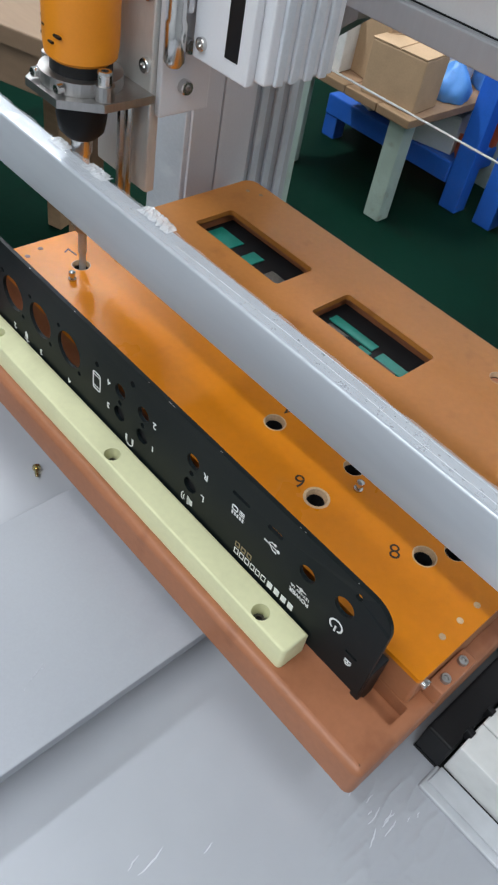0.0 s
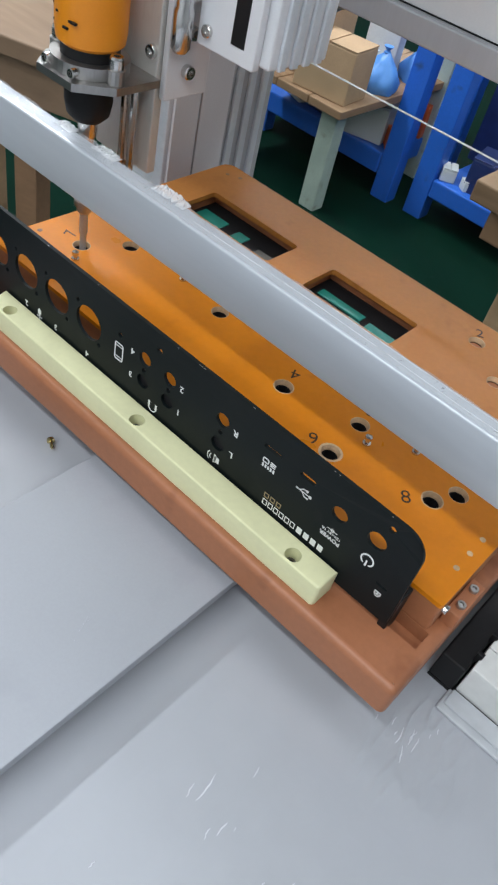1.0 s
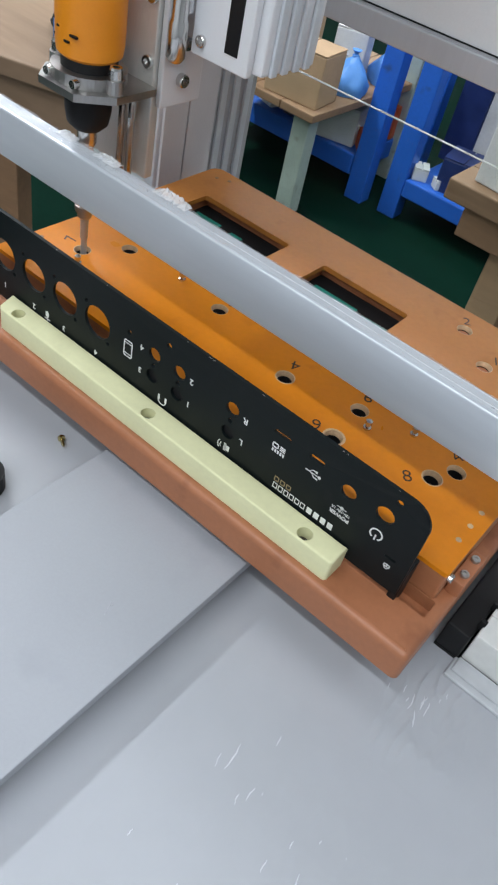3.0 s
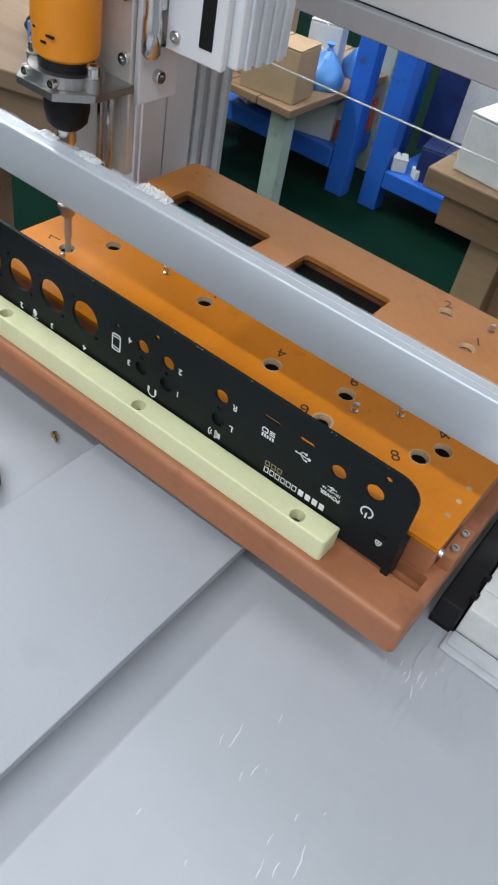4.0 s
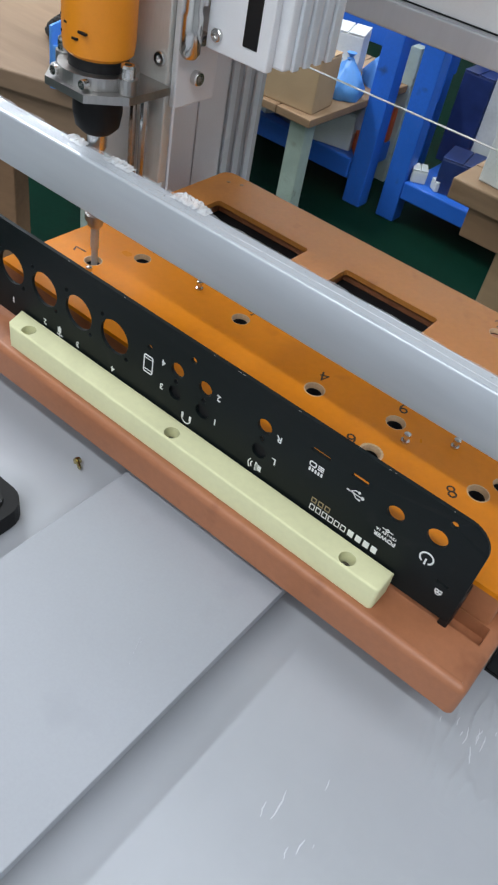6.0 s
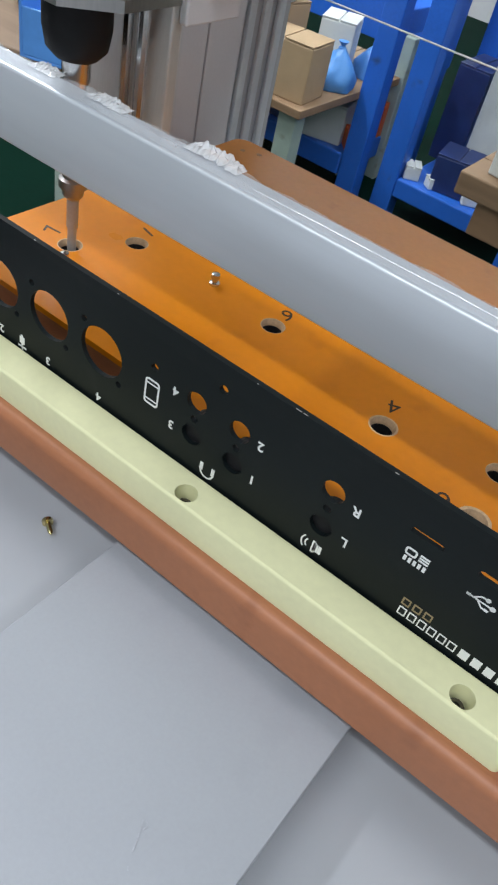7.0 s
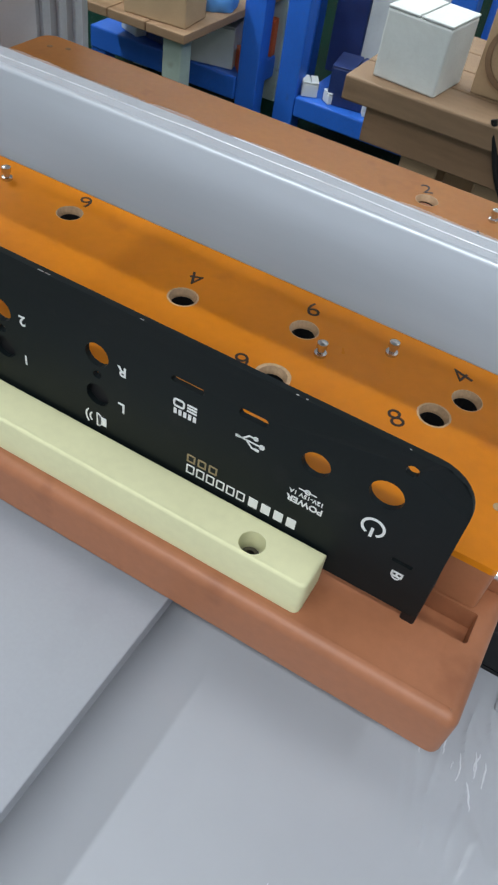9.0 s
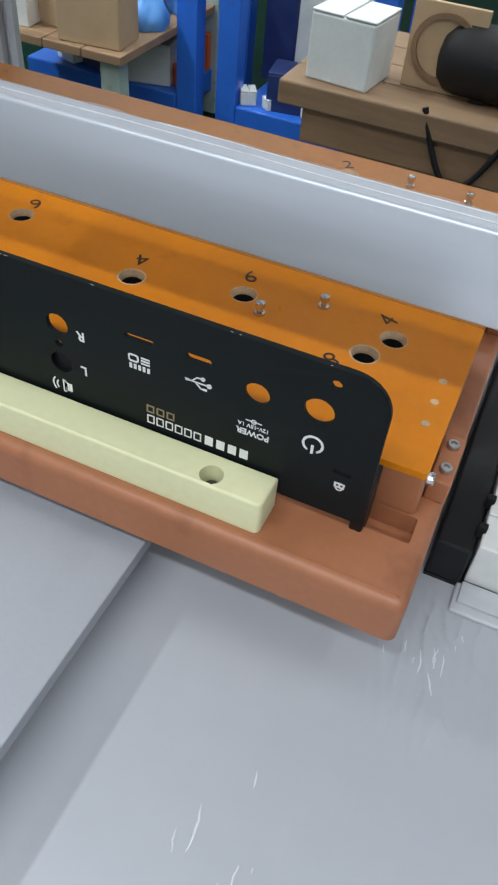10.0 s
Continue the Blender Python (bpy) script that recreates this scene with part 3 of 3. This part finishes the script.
icon([arc(151, 77, 3.5, -58, 238, 22)], 0.9)
icon([[(151, 76.4), (151, 72.8)]], 1.0)
icon([[(161.4, 61.4), (161.4, 63.4)], [(161.4, 63.2), (164.6, 63.2)], [(164.6, 63.4), (164.6, 61.4)], [(161.4, 61.4), (164.6, 61.4)], [(163, 62.6), (163, 61.8)]], 0.7)
icon([arc(163, 61.2, 1.2, 180, 360, 8)], 0.5)
icon([[(126, 77.3), (132, 77.3)], arc(129, 77.3, 0.9, 0, 360, 8)], 0.4)
icon([[(-104, 57), (-104, 62)], [(-105, 58), (-105, 61)], [(-103, 58), (-103, 61)]], 1.0)
icon([[(-106.3, 56), (-101.7, 56)], [(-104, 56), (-104, 54)]], 0.8)
for i in range(5):
    icon([[(87.6 - i * 1.8, 82.3), (87.6 - i * 1.8, 84)]], 1.1)
icon([rounded(79.8, 83.4, 85.4, 88.2, 0.8, 3) + [(79.8, 86.2)]], 0.7)
icon([[(84.8, 85.6), (88, 85.6)], [(84.8, 86.8), (88, 86.8)], [(84.8, 88), (88, 88)]], 0.7)
# maker's mark as plain shapes
for i in range(4):
    x = 126.4 - i * 4.7
    icon([[(x, 58.6), (x, 61.3)]], 3.3)
for i in range(6):
    x = 107.6 - i * 3.9
    icon([[(x + 1.3, 58.2), (x + 1.3, 61.8), (x - 1.3, 61.8), (x - 1.3, 58.2), (x + 1.3, 58.2)]], 0.5)
for i in range(3):
    x = 96.4 - i * 4.2
    part("icon", strokes([[(x + 1.3, 63.6), (x + 1.3, 66.6), (x - 1.3, 66.6), (x - 1.3, 63.6), (x + 1.3, 63.6)]], 0.6, PF), M_GOLD, panel)

# ---- driver head on its slide ----
HX, HY = -145, 66
head = thing("screwdriver_head", (HX, HY, 63), "orange electric screwdriver clamped in a steel slide over the jig", "screwdriver")
part("body", lathe([(16, 195), (19.6, 198), (20.4, 204), (21.5, 330), (21.5, 470)], (HX, HY, 0), seg=40), M_TOOL, head, "orange plastic body", smooth=True)
for i in range(16):
    part("grip_rib", box(HX - 21.6, HX - 16.5, HY - 12, HY + 8, 245 + i * 7, 248 + i * 7, 1.2), M_TOOL, head)
for dx, z, w in ((-6, 212, 3), (1, 206, 4), (5, 210, 6), (-11, 206, 3), (-12, 214, 3)):
    yy = HY - math.sqrt(20.7 ** 2 - dx * dx)
    part("vent_mark", box(HX + dx, HX + dx + w, yy - 0.4, yy + 1.5, z, z + 1.3, 0.3), M_BLACK, head)
part("collar", lathe([(17, 184), (17, 196), (15, 197)], (HX, HY, 0), seg=32), M_BLACK, head, "black collar", smooth=True)
part("nose", lathe([(9, 152), (13, 156), (14.5, 164), (14.5, 178)], (HX, HY, 0), seg=32), M_RUBBER, head, "black nose cap", smooth=True)
clamp_outline = [(HX - 28, HY - 10), (HX - 15, HY - 26), (HX + 16, HY - 26), (HX + 31, HY - 6), (HX + 31, HY + 27), (HX - 28, HY + 27)]
clamp = part("clamp_plate", sheet(clamp_outline, [circle(HX, HY, 17, 28)], 4.5, flat(183)), M_DULLSTEEL, head, "steel clamp plate")
part("clamp_ring", sheet(circle(HX, HY, 23, 32), [circle(HX, HY, 17.2, 28)], 6.9, flat(190)), M_DULLSTEEL, head)
for dx, dy in ((-22, -5), (25, -2)):
    part("boss", lathe([(5.4, 183.1), (5.4, 191)], (HX + dx, HY + dy, 0), seg=16), M_DULLSTEEL, clamp)
    b = bmesh.new()
    cap_screw(b, HX + dx, HY + dy, 191, 4.2, 7)
    part("cap_screw", b, M_STEEL, clamp)
for dx in (-11, 12):
    b = bmesh.new()
    cap_screw(b, HX + dx, HY - 20, 186.5, 2.8, 4, "y", -1)
    part("grub_screw", b, M_STEEL, clamp)
part("chuck", lathe([(4.2, 118), (4.6, 140), (6.2, 143), (6.2, 152)], (HX, HY, 0), seg=20), M_STEEL, head, smooth=True)
part("bit_sleeve", lathe([(3.4, 88), (5.0, 90), (5.0, 93), (6.8, 94), (6.8, 98), (5.2, 99), (5.2, 119)], (HX, HY, 0), seg=20), M_DULLSTEEL, head, smooth=True)
part("bit", lathe([(1.7, 56), (2.2, 60), (2.2, 72), (2.8, 73), (2.8, 88)], (HX, HY, 0), seg=14), M_BIT, head, smooth=True)
slide = part("slide_plate", box(HX - 24, HX + 27, HY + 27.2, HY + 34, 122, 480, 1), M_SLIDE, head, "brushed steel slide plate")
for z in (196, 232, 268, 304):
    b = bmesh.new()
    cap_screw(b, HX + 22, HY + 27.2, z, 4.2, 2.6, "y", -1)
    part("slide_screw", b, M_STEEL, slide)
part("guide_rod", tube([(HX + 18, HY + 20, 108), (HX + 18, HY + 20, 177)], 2.4), M_STEEL, head)
part("guide_rod", tube([(HX + 7, HY + 23, 112), (HX + 7, HY + 23, 177)], 3), M_STEEL, head)
flange = part("side_flange", box(HX + 27.5, HX + 32, HY + 30, HY + 66, 170, 480, 1), M_WHITEPAINT, head, "pale side flange")
for z in (186, 208, 262):
    b = bmesh.new()
    cap_screw(b, HX + 32, HY + 46, z, 4.2, 4.5, "x", 1)
    part("flange_screw", b, M_STEEL, flange)
part("damper", lathe([(4, 200), (6, 203), (6, 222), (5, 224), (5, 470)], (HX + 36.5, HY + 34, 0), seg=20), M_STEEL, head, "polished damper rod", smooth=True)
part("damper_mount", box(HX + 32.3, HX + 38.5, HY + 40, HY + 43.8, 226, 240, 0.6), M_WHITEPAINT, head)
bend = [(HX + 36, HY + 16, 330), (HX + 36, HY + 16, 128), (HX + 33, HY + 16, 117), (HX + 26, HY + 16, 110), (HX + 8, HY + 16, 107), (HX - 16, HY + 16, 107)]
b = bmesh.new()
prev = None
for x, y, z in bend:
    row = [b.verts.new((x, y - 12, z)), b.verts.new((x, y + 8, z))]
    if prev:
        b.faces.new((*prev, row[1], row[0]))
    prev = row
bmesh.ops.solidify(b, geom=b.faces[:], thickness=1.2)
part("splash_guard", b, M_ACRYL, head, "clear bent guard")
carriage = thing("gantry_carriage", (-80, 140, 205), "pale grey gantry carriage with ribbed aluminium side", "carriage")
part("front_cover", box(-106, -62, 110, 116, 205, 470, 1), M_WHITEPAINT, carriage)
part("slot", box(-80, -70, 109.6, 116.2, 214, 470), M_BLACK, carriage, "dark slot")
part("body", box(-104, -55, 116, 168, 207, 470, 1.5), M_WHITEPAINT, carriage)
for i in range(4):
    part("rib", box(-55, -52.5, 122 + i * 11, 128 + i * 11, 207, 470, 0.8), M_ALU, carriage)
part("arm", box(-100, -58, 168, 302, 300, 470, 1), M_ALUGREY, carriage)
part("mount", box(-115, -106.5, 118, 150, 230, 470, 1), M_ALUGREY, carriage)
b = bmesh.new()
cap_screw(b, -98, 110, 214, 3.6, 2.5, "y", -1)
part("screw", b, M_STEEL, carriage)

# ---- small things on the bed ----
loose = thing("loose_screw", (-54, -30, 0), "small yellow zinc screw lying on the bed", "screw")
b = lathe([(0.7, -5.5), (1.2, -4), (1.2, 0.5), (2.5, 0.7), (2.5, 2.4), (0.5, 2.6)], (0, 0, 0), "x", 12)
bmesh.ops.transform(b, matrix=Matrix.Translation((-54, -30, 2.5)) @ Matrix.Rotation(radians(150), 4, "Z"), verts=b.verts)
part("body", b, M_BRASS, loose, smooth=True)

device = thing("dark_handset", (-62, -110, 0), "dark grey rounded handheld device lying on the bed", "handset")
part("body", sheet(rounded(-130, -42, -150, -76, 14), [], 12, flat(13)), M_RUBBER, device)
part("face", sheet(rounded(-122, -50, -143, -84, 8), [], 1.5, flat(14.4)), M_BLACK, device, "glossy dark face")

tray = thing("parts_tray", (270, 130, 0), "black edged tray holding white cartons beside the jig", "tray")
part("side_rail", box(202, 217, 27, 262, 2, 23, 1.2), M_BLACK, tray)
part("bottom", box(202, 400, 27, 262, 0, 2), M_BLACK, tray)
part("rear_wall", box(216, 400, 258, 262, 2, 27, 0.6), M_BLACK, tray)
part("clip", box(215.5, 219.4, 37, 40, 22, 29, 0.4), M_BLACK, tray)
part("clip", box(215.5, 219.4, 54, 57, 22, 29, 0.4), M_BLACK, tray)
for y0, y1 in ((29.5, 48), (48.6, 98), (98.6, 170), (170.6, 240)):
    part("carton", box(218.4, 398, y0, y1, 2, 26, 0.8), M_PAPER, tray, "white carton")
pad = thing("film_pad", (300, 12, 0), "flat folded pad of milky plastic film on the bed", "film")
part("fold", box(216, 430, 13, 28, 0, 2.6, 1.1, 3), M_CLOTH, pad, smooth=True)
part("fold", box(218, 430, 17, 28, 2.7, 4.4, 0.7, 2), M_CLOTH, pad, smooth=True)

# crinkles of the clear film stuck on the bed, their glints drawn as pale ridges
film = thing("bed_film", (180, -130, 0), "clear protective film wrinkles on the bed, glints drawn as pale ridges", "film")
rnd = random.Random(11)
for wx, wy, ln, ang in WRINKLE_GLINTS:
    pts = []
    for k in range(7):
        u = (k / 6 - 0.5) * ln
        bow = 0.05 * ln * math.sin(math.pi * k / 6) * (1 if ln > 9 else -1)
        pts.append((wx + u * math.cos(radians(ang)) + bow + rnd.uniform(-0.25, 0.25), wy + u * math.sin(radians(ang)) + rnd.uniform(-0.25, 0.25)))
    b = bmesh.new()
    prev = None
    for k, (x, y) in enumerate(pts):
        w = 0.1 + (0.2 + 0.014 * ln) * math.sin(math.pi * (k + 0.4) / 6.8)
        n = Vector((-math.sin(radians(ang)), math.cos(radians(ang)), 0))
        row = [b.verts.new(Vector((x, y, 0.02)) + n * (w * math.cos(math.pi * q / 6)) + Vector((0, 0, 0.85 * w * math.sin(math.pi * q / 6)))) for q in range(7)]
        if prev:
            for q in range(6):
                b.faces.new((prev[q], prev[q + 1], row[q + 1], row[q]))
        prev = row
    part("wrinkle_glint", b, M_WRINKLE_GLINT, film, smooth=True)

# ridges where the film lifts off the bed beside the jig corner
def crumple(cx, cy, rx, ry, tall, seed, n):
    """Low ridges that run out flush into the bed all round."""
    b = bmesh.new()
    grid = []
    for i in range(n + 1):
        row = []
        for k in range(n + 1):
            u, v = 2 * i / n - 1, 2 * k / n - 1
            x, y = cx + rx * u, cy + ry * v
            fade = max(0.0, 1 - u * u - v * v) ** 0.7
            a = 1 - abs(noise.noise((x * 0.10 + y * 0.018, y * 0.028, seed))) * 4.5
            c = 1 - abs(noise.noise((x * 0.21 + y * 0.04, y * 0.07, seed + 7))) * 4.0
            row.append(b.verts.new((x, y, 0.03 + fade * tall * (max(0, a) ** 2 + 0.4 * max(0, c) ** 2))))
        grid.append(row)
    for i in range(n):
        for k in range(n):
            b.faces.new((grid[i][k], grid[i + 1][k], grid[i + 1][k + 1], grid[i][k + 1]))
    return b


part("lifted_film", crumple(221, -14, 34, 42, 0.8, 3, 80), M_BED, film, "crumpled glossy film lifted off the bed", smooth=True)
part("lifted_film", crumple(205, -118, 70, 60, 0.4, 12, 80), M_BED, film, "slightly lifted glossy film", smooth=True)

# what rests on the bed, brought down onto it along the line of sight
EYE_AT = Vector((0.2172, -0.2744, 0.3718))
k = (EYE_AT.z + 0.012) / EYE_AT.z
for ob in (loose, device, tray, pad, film):
    ob.matrix_basis = Matrix.Translation(EYE_AT) @ Matrix.Scale(k, 4) @ Matrix.Translation(-EYE_AT) @ ob.matrix_basis

# ---- workshop behind ----


def blue_rack(x0, x1, y0, y1, top):
    rack = thing("blue_workbench", ((x0 + x1) / 2, (y0 + y1) / 2, -850), "blue enamelled steel workbench with a low shelf", "workbench", group="blue benches")
    for x in (x0, x1 - 70):
        for y in (y0, y1 - 60):
            part("leg", box(x, x + 70, y, y + 60, -850, top, 4), M_BLUE, rack)
    part("shelf", box(x0 + 72, x1 - 72, y0 - 4, y1, -760, -700, 5), M_BLUE, rack)
    part("worktop", box(x0 - 20, x1 + 20, y1 - 160, y1 + 10, top + 2, top + 40, 6), M_BLUE, rack)
    part("back_rail", box(x0, x1, y1 + 12, y1 + 40, -300, -220, 4), M_BLUE, rack)
    return rack


blue_rack(-860, -330, 2060, 2620, -90)
low = thing("blue_rack", (-1150, 2200, -850), "blue enamelled steel rack with a low shelf", "rack", group="blue benches")
part("shelf", box(-1560, -992, 2036, 2500, -770, -700, 5), M_BLUE, low)
for y in (2040, 2440):
    part("leg", box(-990, -920, y, y + 60, -850, -40, 4), M_BLUE, low)
    part("leg", box(-1560, -1500, y, y + 55, -850, -771, 4), M_BLUE, low)
part("rail", box(-985, -925, 2101, 2439, -330, -260, 4), M_BLUE, low)
part("back_board", box(-1560, -925, 2505, 2530, -480, -60, 3), M_BLUE, low)


def carton(x, y, z, w, d, h, mat, label, rot=0.0, name="carton"):
    c = thing(name, (x, y, z), label, "box", group="boxes in the workshop")
    m = Matrix.Translation((x, y, z)) @ Matrix.Rotation(radians(rot), 4, "Z")
    part("body", box(-w / 2, w / 2, -d / 2, d / 2, 0, h, 4, 2, m), mat, c)
    part("flap", box(-w / 2, -2, -d / 2, d / 2, h + 1, h + 5, 1, 1, m), mat, c)
    part("flap", box(2, w / 2, -d / 2, d / 2, h + 1, h + 5, 1, 1, m), mat, c)
    return c


carton(-1120, 2120, -700, 150, 130, 120, M_PAPER, "small off-white carton on the blue shelf", 15)
carton(-1300, 2140, -700, 120, 130, 170, M_DARKBLUE, "dark blue box on the blue shelf", -10)
carton(-1180, 2300, -700, 220, 160, 210, M_CARD, "brown carton on the blue shelf", 5)
carton(-1030, 2330, -700, 60, 120, 110, M_RED, "orange red box on the blue shelf", 5)
carton(-640, 2160, -700, 140, 130, 110, M_DARKBLUE, "dark blue box on the blue shelf", 10)
carton(-560, 2130, -700, 70, 70, 70, M_PAPER, "small white carton on the blue shelf", 30)
carton(-765, 2420, -700, 110, 180, 300, M_DARKBLUE, "dark blue crate on the blue shelf", 0)
white_sheet = thing("white_board", (-546, 2240, -700), "large white board leaning behind the blue bench", "board")
part("sheet", box(-672, -420, 2236, 2246, -699, -180, 2), M_PAPER, white_sheet)

carton(-500, 2300, -700, 150, 140, 240, M_CLOTH, "grey plastic sack on the blue shelf", 12, "sack")
carton(-770, 2110, -700, 50, 60, 40, M_PAPER, "small white carton on the blue shelf", 30)
carton(-690, 2105, -700, 40, 40, 30, M_PAPER, "small white carton on the blue shelf", 50)
carton(-1000, 2110, -700, 60, 60, 60, M_RED, "orange red box on the blue shelf", 40)
carton(-1420, 2110, -700, 90, 70, 60, M_PAPER, "small white carton on the blue shelf", -20)
for k, (px, tilt) in enumerate(((-640, 70), (-600, 90), (-470, -40))):
    rod = thing("conduit_tube", (px, 2400, -700), "pale grey conduit tube leaning on the blue bench", "tube", group="leaning tubes")
    part("shaft", tube([(px, 2330, -692), (px + tilt, 2520, -150)], 11, 10), M_PALEGREEN, rod, smooth=True)

# pale green legged table with cartons
gt = thing("timber_table", (-1250, 1900, -850), "timber table with pale green painted legs", "table")
for x in (-1500, -1078):
    for y in (1745, 2200):
        part("leg", box(x, x + 62, y, y + 55, -850, -526, 4), M_PALEGREEN, gt)
for i in range(4):
    part("plank", box(-1500 + i * 129, -1374 + i * 129, 1710, 2300, -525, -500, 3), M_BOARD, gt)
part("upright", box(-1030, -975, 2302, 2345, -850, -380, 4), M_PALEGREEN, gt)
carton(-1110, 1800, -500, 190, 130, 150, M_CARD, "brown cardboard carton on the timber table", 6)
carton(-1250, 1880, -500, 150, 150, 200, M_CARD, "brown cardboard carton on the timber table", -12)
carton(-1400, 1840, -500, 150, 180, 190, M_PAPER, "off-white carton on the timber table", 5)
carton(-1150, 2120, -500, 110, 120, 150, M_PAPER, "off-white carton on the timber table", 20)


def soft_bag(x, y, z, r, tall, mat, label, seed):
    """A slumped plastic bag with creases and a gathered top."""
    bag = thing("plastic_bag", (x, y, z), label, "bag", group="bags on the timber table")
    b = bmesh.new()
    bmesh.ops.create_icosphere(b, subdivisions=4, radius=r)
    for v in b.verts:
        p = v.co / r
        crease = 1 + 0.22 * noise.noise(p * 1.4 + Vector((seed, 0, 0))) + 0.12 * abs(noise.noise(p * 4.5 + Vector((0, seed, 0))))
        v.co *= crease
        up = v.co.z / r
        pinch = 1 - 0.45 * max(0, up) ** 1.5
        v.co = Vector((v.co.x * pinch, v.co.y * pinch, max(v.co.z * tall, -0.5 * r) + 0.5 * r))
    bmesh.ops.translate(b, vec=(x, y, z), verts=b.verts)
    part("body", b, mat, bag, smooth=True)
    part("knot", lathe([(r * 0.1, 0), (r * 0.2, r * 0.12), (r * 0.08, r * 0.2), (r * 0.26, r * 0.4)], (x, y, z + 0.42 * r + r * tall), seg=10), mat, bag, smooth=True)
    return bag


soft_bag(-1235, 1870, -295, 66, 0.8, M_PAPER, "crumpled white plastic bag on a carton", 3)
soft_bag(-1055, 1985, -500, 62, 1.25, M_BINBLUE, "light blue plastic bag slumped on the timber table", 11)
soft_bag(-1045, 2190, -500, 58, 1.1, M_BINBLUE, "light blue plastic bag slumped on the timber table", 17)
soft_bag(-1120, 2030, -500, 48, 1.0, M_CLOTH, "grey plastic bag slumped on the timber table", 23)

# timber bench with white carton, board and cable coil
tb = thing("timber_bench", (150, 1500, -850), "rough timber bench with thick planks", "bench")
for i in range(4):
    part("plank", box(-350, 800, 1260 + i * 110, 1367 + i * 110, -330, -284, 4), M_BOARD, tb)
part("apron", box(-300, 790, 1275, 1300, -400, -332, 3), M_DARKWOOD, tb)
for x in (-215, -60, 300, 700):
    part("leg", box(x, x + 80, 1302, 1382, -850, -332, 4), M_WOOD, tb)
for i in range(6):
    part("board", box(-205 + i * 150, -59 + i * 150, 1384, 1400, -820, -340, 2), M_WOOD, tb)
wc = carton(-240, 1350, -284, 130, 120, 118, M_PAPER, "white carton with green marks on the timber bench", -6)
disc = thing("cardboard_disc", (-70, 1380, -284), "round cardboard disc in a square board", "board")
part("board", box(-140, 0, 1376, 1386, -284, -130, 2), M_CARD, disc)
part("ring", sheet(circle(-70, -205, 62, 32), [circle(-70, -205, 52, 32)], 6, upright(1368)), M_DARKWOOD, disc)
tank = thing("air_tank", (110, 1390, -284), "black rounded air tank lying on the timber bench", "tank")
part("shell", lathe([(5, -80), (40, -72), (58, -55), (64, -30), (64, 260), (50, 300), (5, 315)], (0, 1392, -219), "x", 32), M_RUBBER, tank, smooth=True)
part("strap", lathe([(65.5, 30), (65.5, 52)], (0, 1392, -219), "x", 32), M_BLACK, tank)
part("foot", box(0, 30, 1360, 1424, -284, -276, 1), M_BLACK, tank)
part("foot", box(200, 230, 1360, 1424, -284, -276, 1), M_BLACK, tank)
hose = thing("air_hose", (60, 1300, -284), "black hose looped over the timber bench", "hose")
part("line", tube([(-60 + 170 * t, 1268 - 14 * math.sin(3 * t), -276 - 130 * math.sin(math.pi * t)) for t in [k / 16 for k in range(17)]], 6, 8), M_RUBBER, hose, smooth=True)

# timber table with blue bin at the west side
wt = thing("side_table", (-900, 750, -850), "raw timber table with pale top", "table")
mt = Matrix.Translation((-730, 522, 0)) @ Matrix.Rotation(radians(20), 4, "Z")
part("tabletop", box(-1300, 90, 0, 600, -130, -100, 3, 2, mt), M_PLY, wt)
part("apron", box(-1280, 70, 18, 40, -200, -131, 2, 2, mt), M_PLY, wt)
for x, mm in ((-140, M_DARKWOOD), (30, M_PALEGREEN), (-600, M_WOOD), (-1260, M_WOOD)):
    part("leg", box(x, x + 45, 42, 90, -850, -131, 3, 2, mt), mm, wt)
    part("leg", box(x, x + 45, 540, 590, -850, -131, 3, 2, mt), mm, wt)
bin_ = thing("blue_bin", (-668, 590, -100), "light blue plastic bin on the timber table", "bin")
mb = Matrix.Translation((-668, 590, -100)) @ Matrix.Rotation(radians(20), 4, "Z")
for x0, x1, y0, y1, z0, z1 in ((-70, 70, -60, 60, 0, 4), (-70, -66, -60, 60, 4, 85), (66, 70, -60, 60, 4, 85), (-66, 66, -60, -56, 4, 60), (-66, 66, 56, 60, 4, 85)):
    part("wall", box(x0, x1, y0, y1, z0, z1, 1.2, 2, mb), M_BINBLUE, bin_)
carton(-745, 700, -100, 120, 90, 120, M_PAPER, "white crumpled carton behind the blue bin", 40)
tool = thing("cable_bundle", (-830, 660, -100), "black cable bundle on the timber table", "cable")
for i in range(5):
    pts = [(-830 + (55 - 6 * i) * math.cos(a), 660 + 26 * math.sin(a), -92 + i * 7 + 4 * math.sin(2 * a + i)) for a in [2 * math.pi * k / 20 for k in range(21)]]
    part("loop", tube(pts, 6, 6), M_RUBBER, tool)

# unseen ceiling fittings, one added above each lamp; they give no light
for lx, ly, lw, ld, watts in LAMPS:
    x, y, w, d = lx * 1000, ly * 1000, lw * 500 + 40, ld * 500 + 40
    f = thing("lamp_fitting", (x, y, 2300), "unseen white ceiling fitting added above a lamp", "light", group="ceiling lights")
    part("housing", box(x - w, x + w, y - d, y + d, 2225, 2300, 6), M_WHITEPAINT, f)
    part("reflector", box(x - w + 20, x + w - 20, y - d + 20, y + d - 20, 2212, 2224, 2), M_CEIL, f)
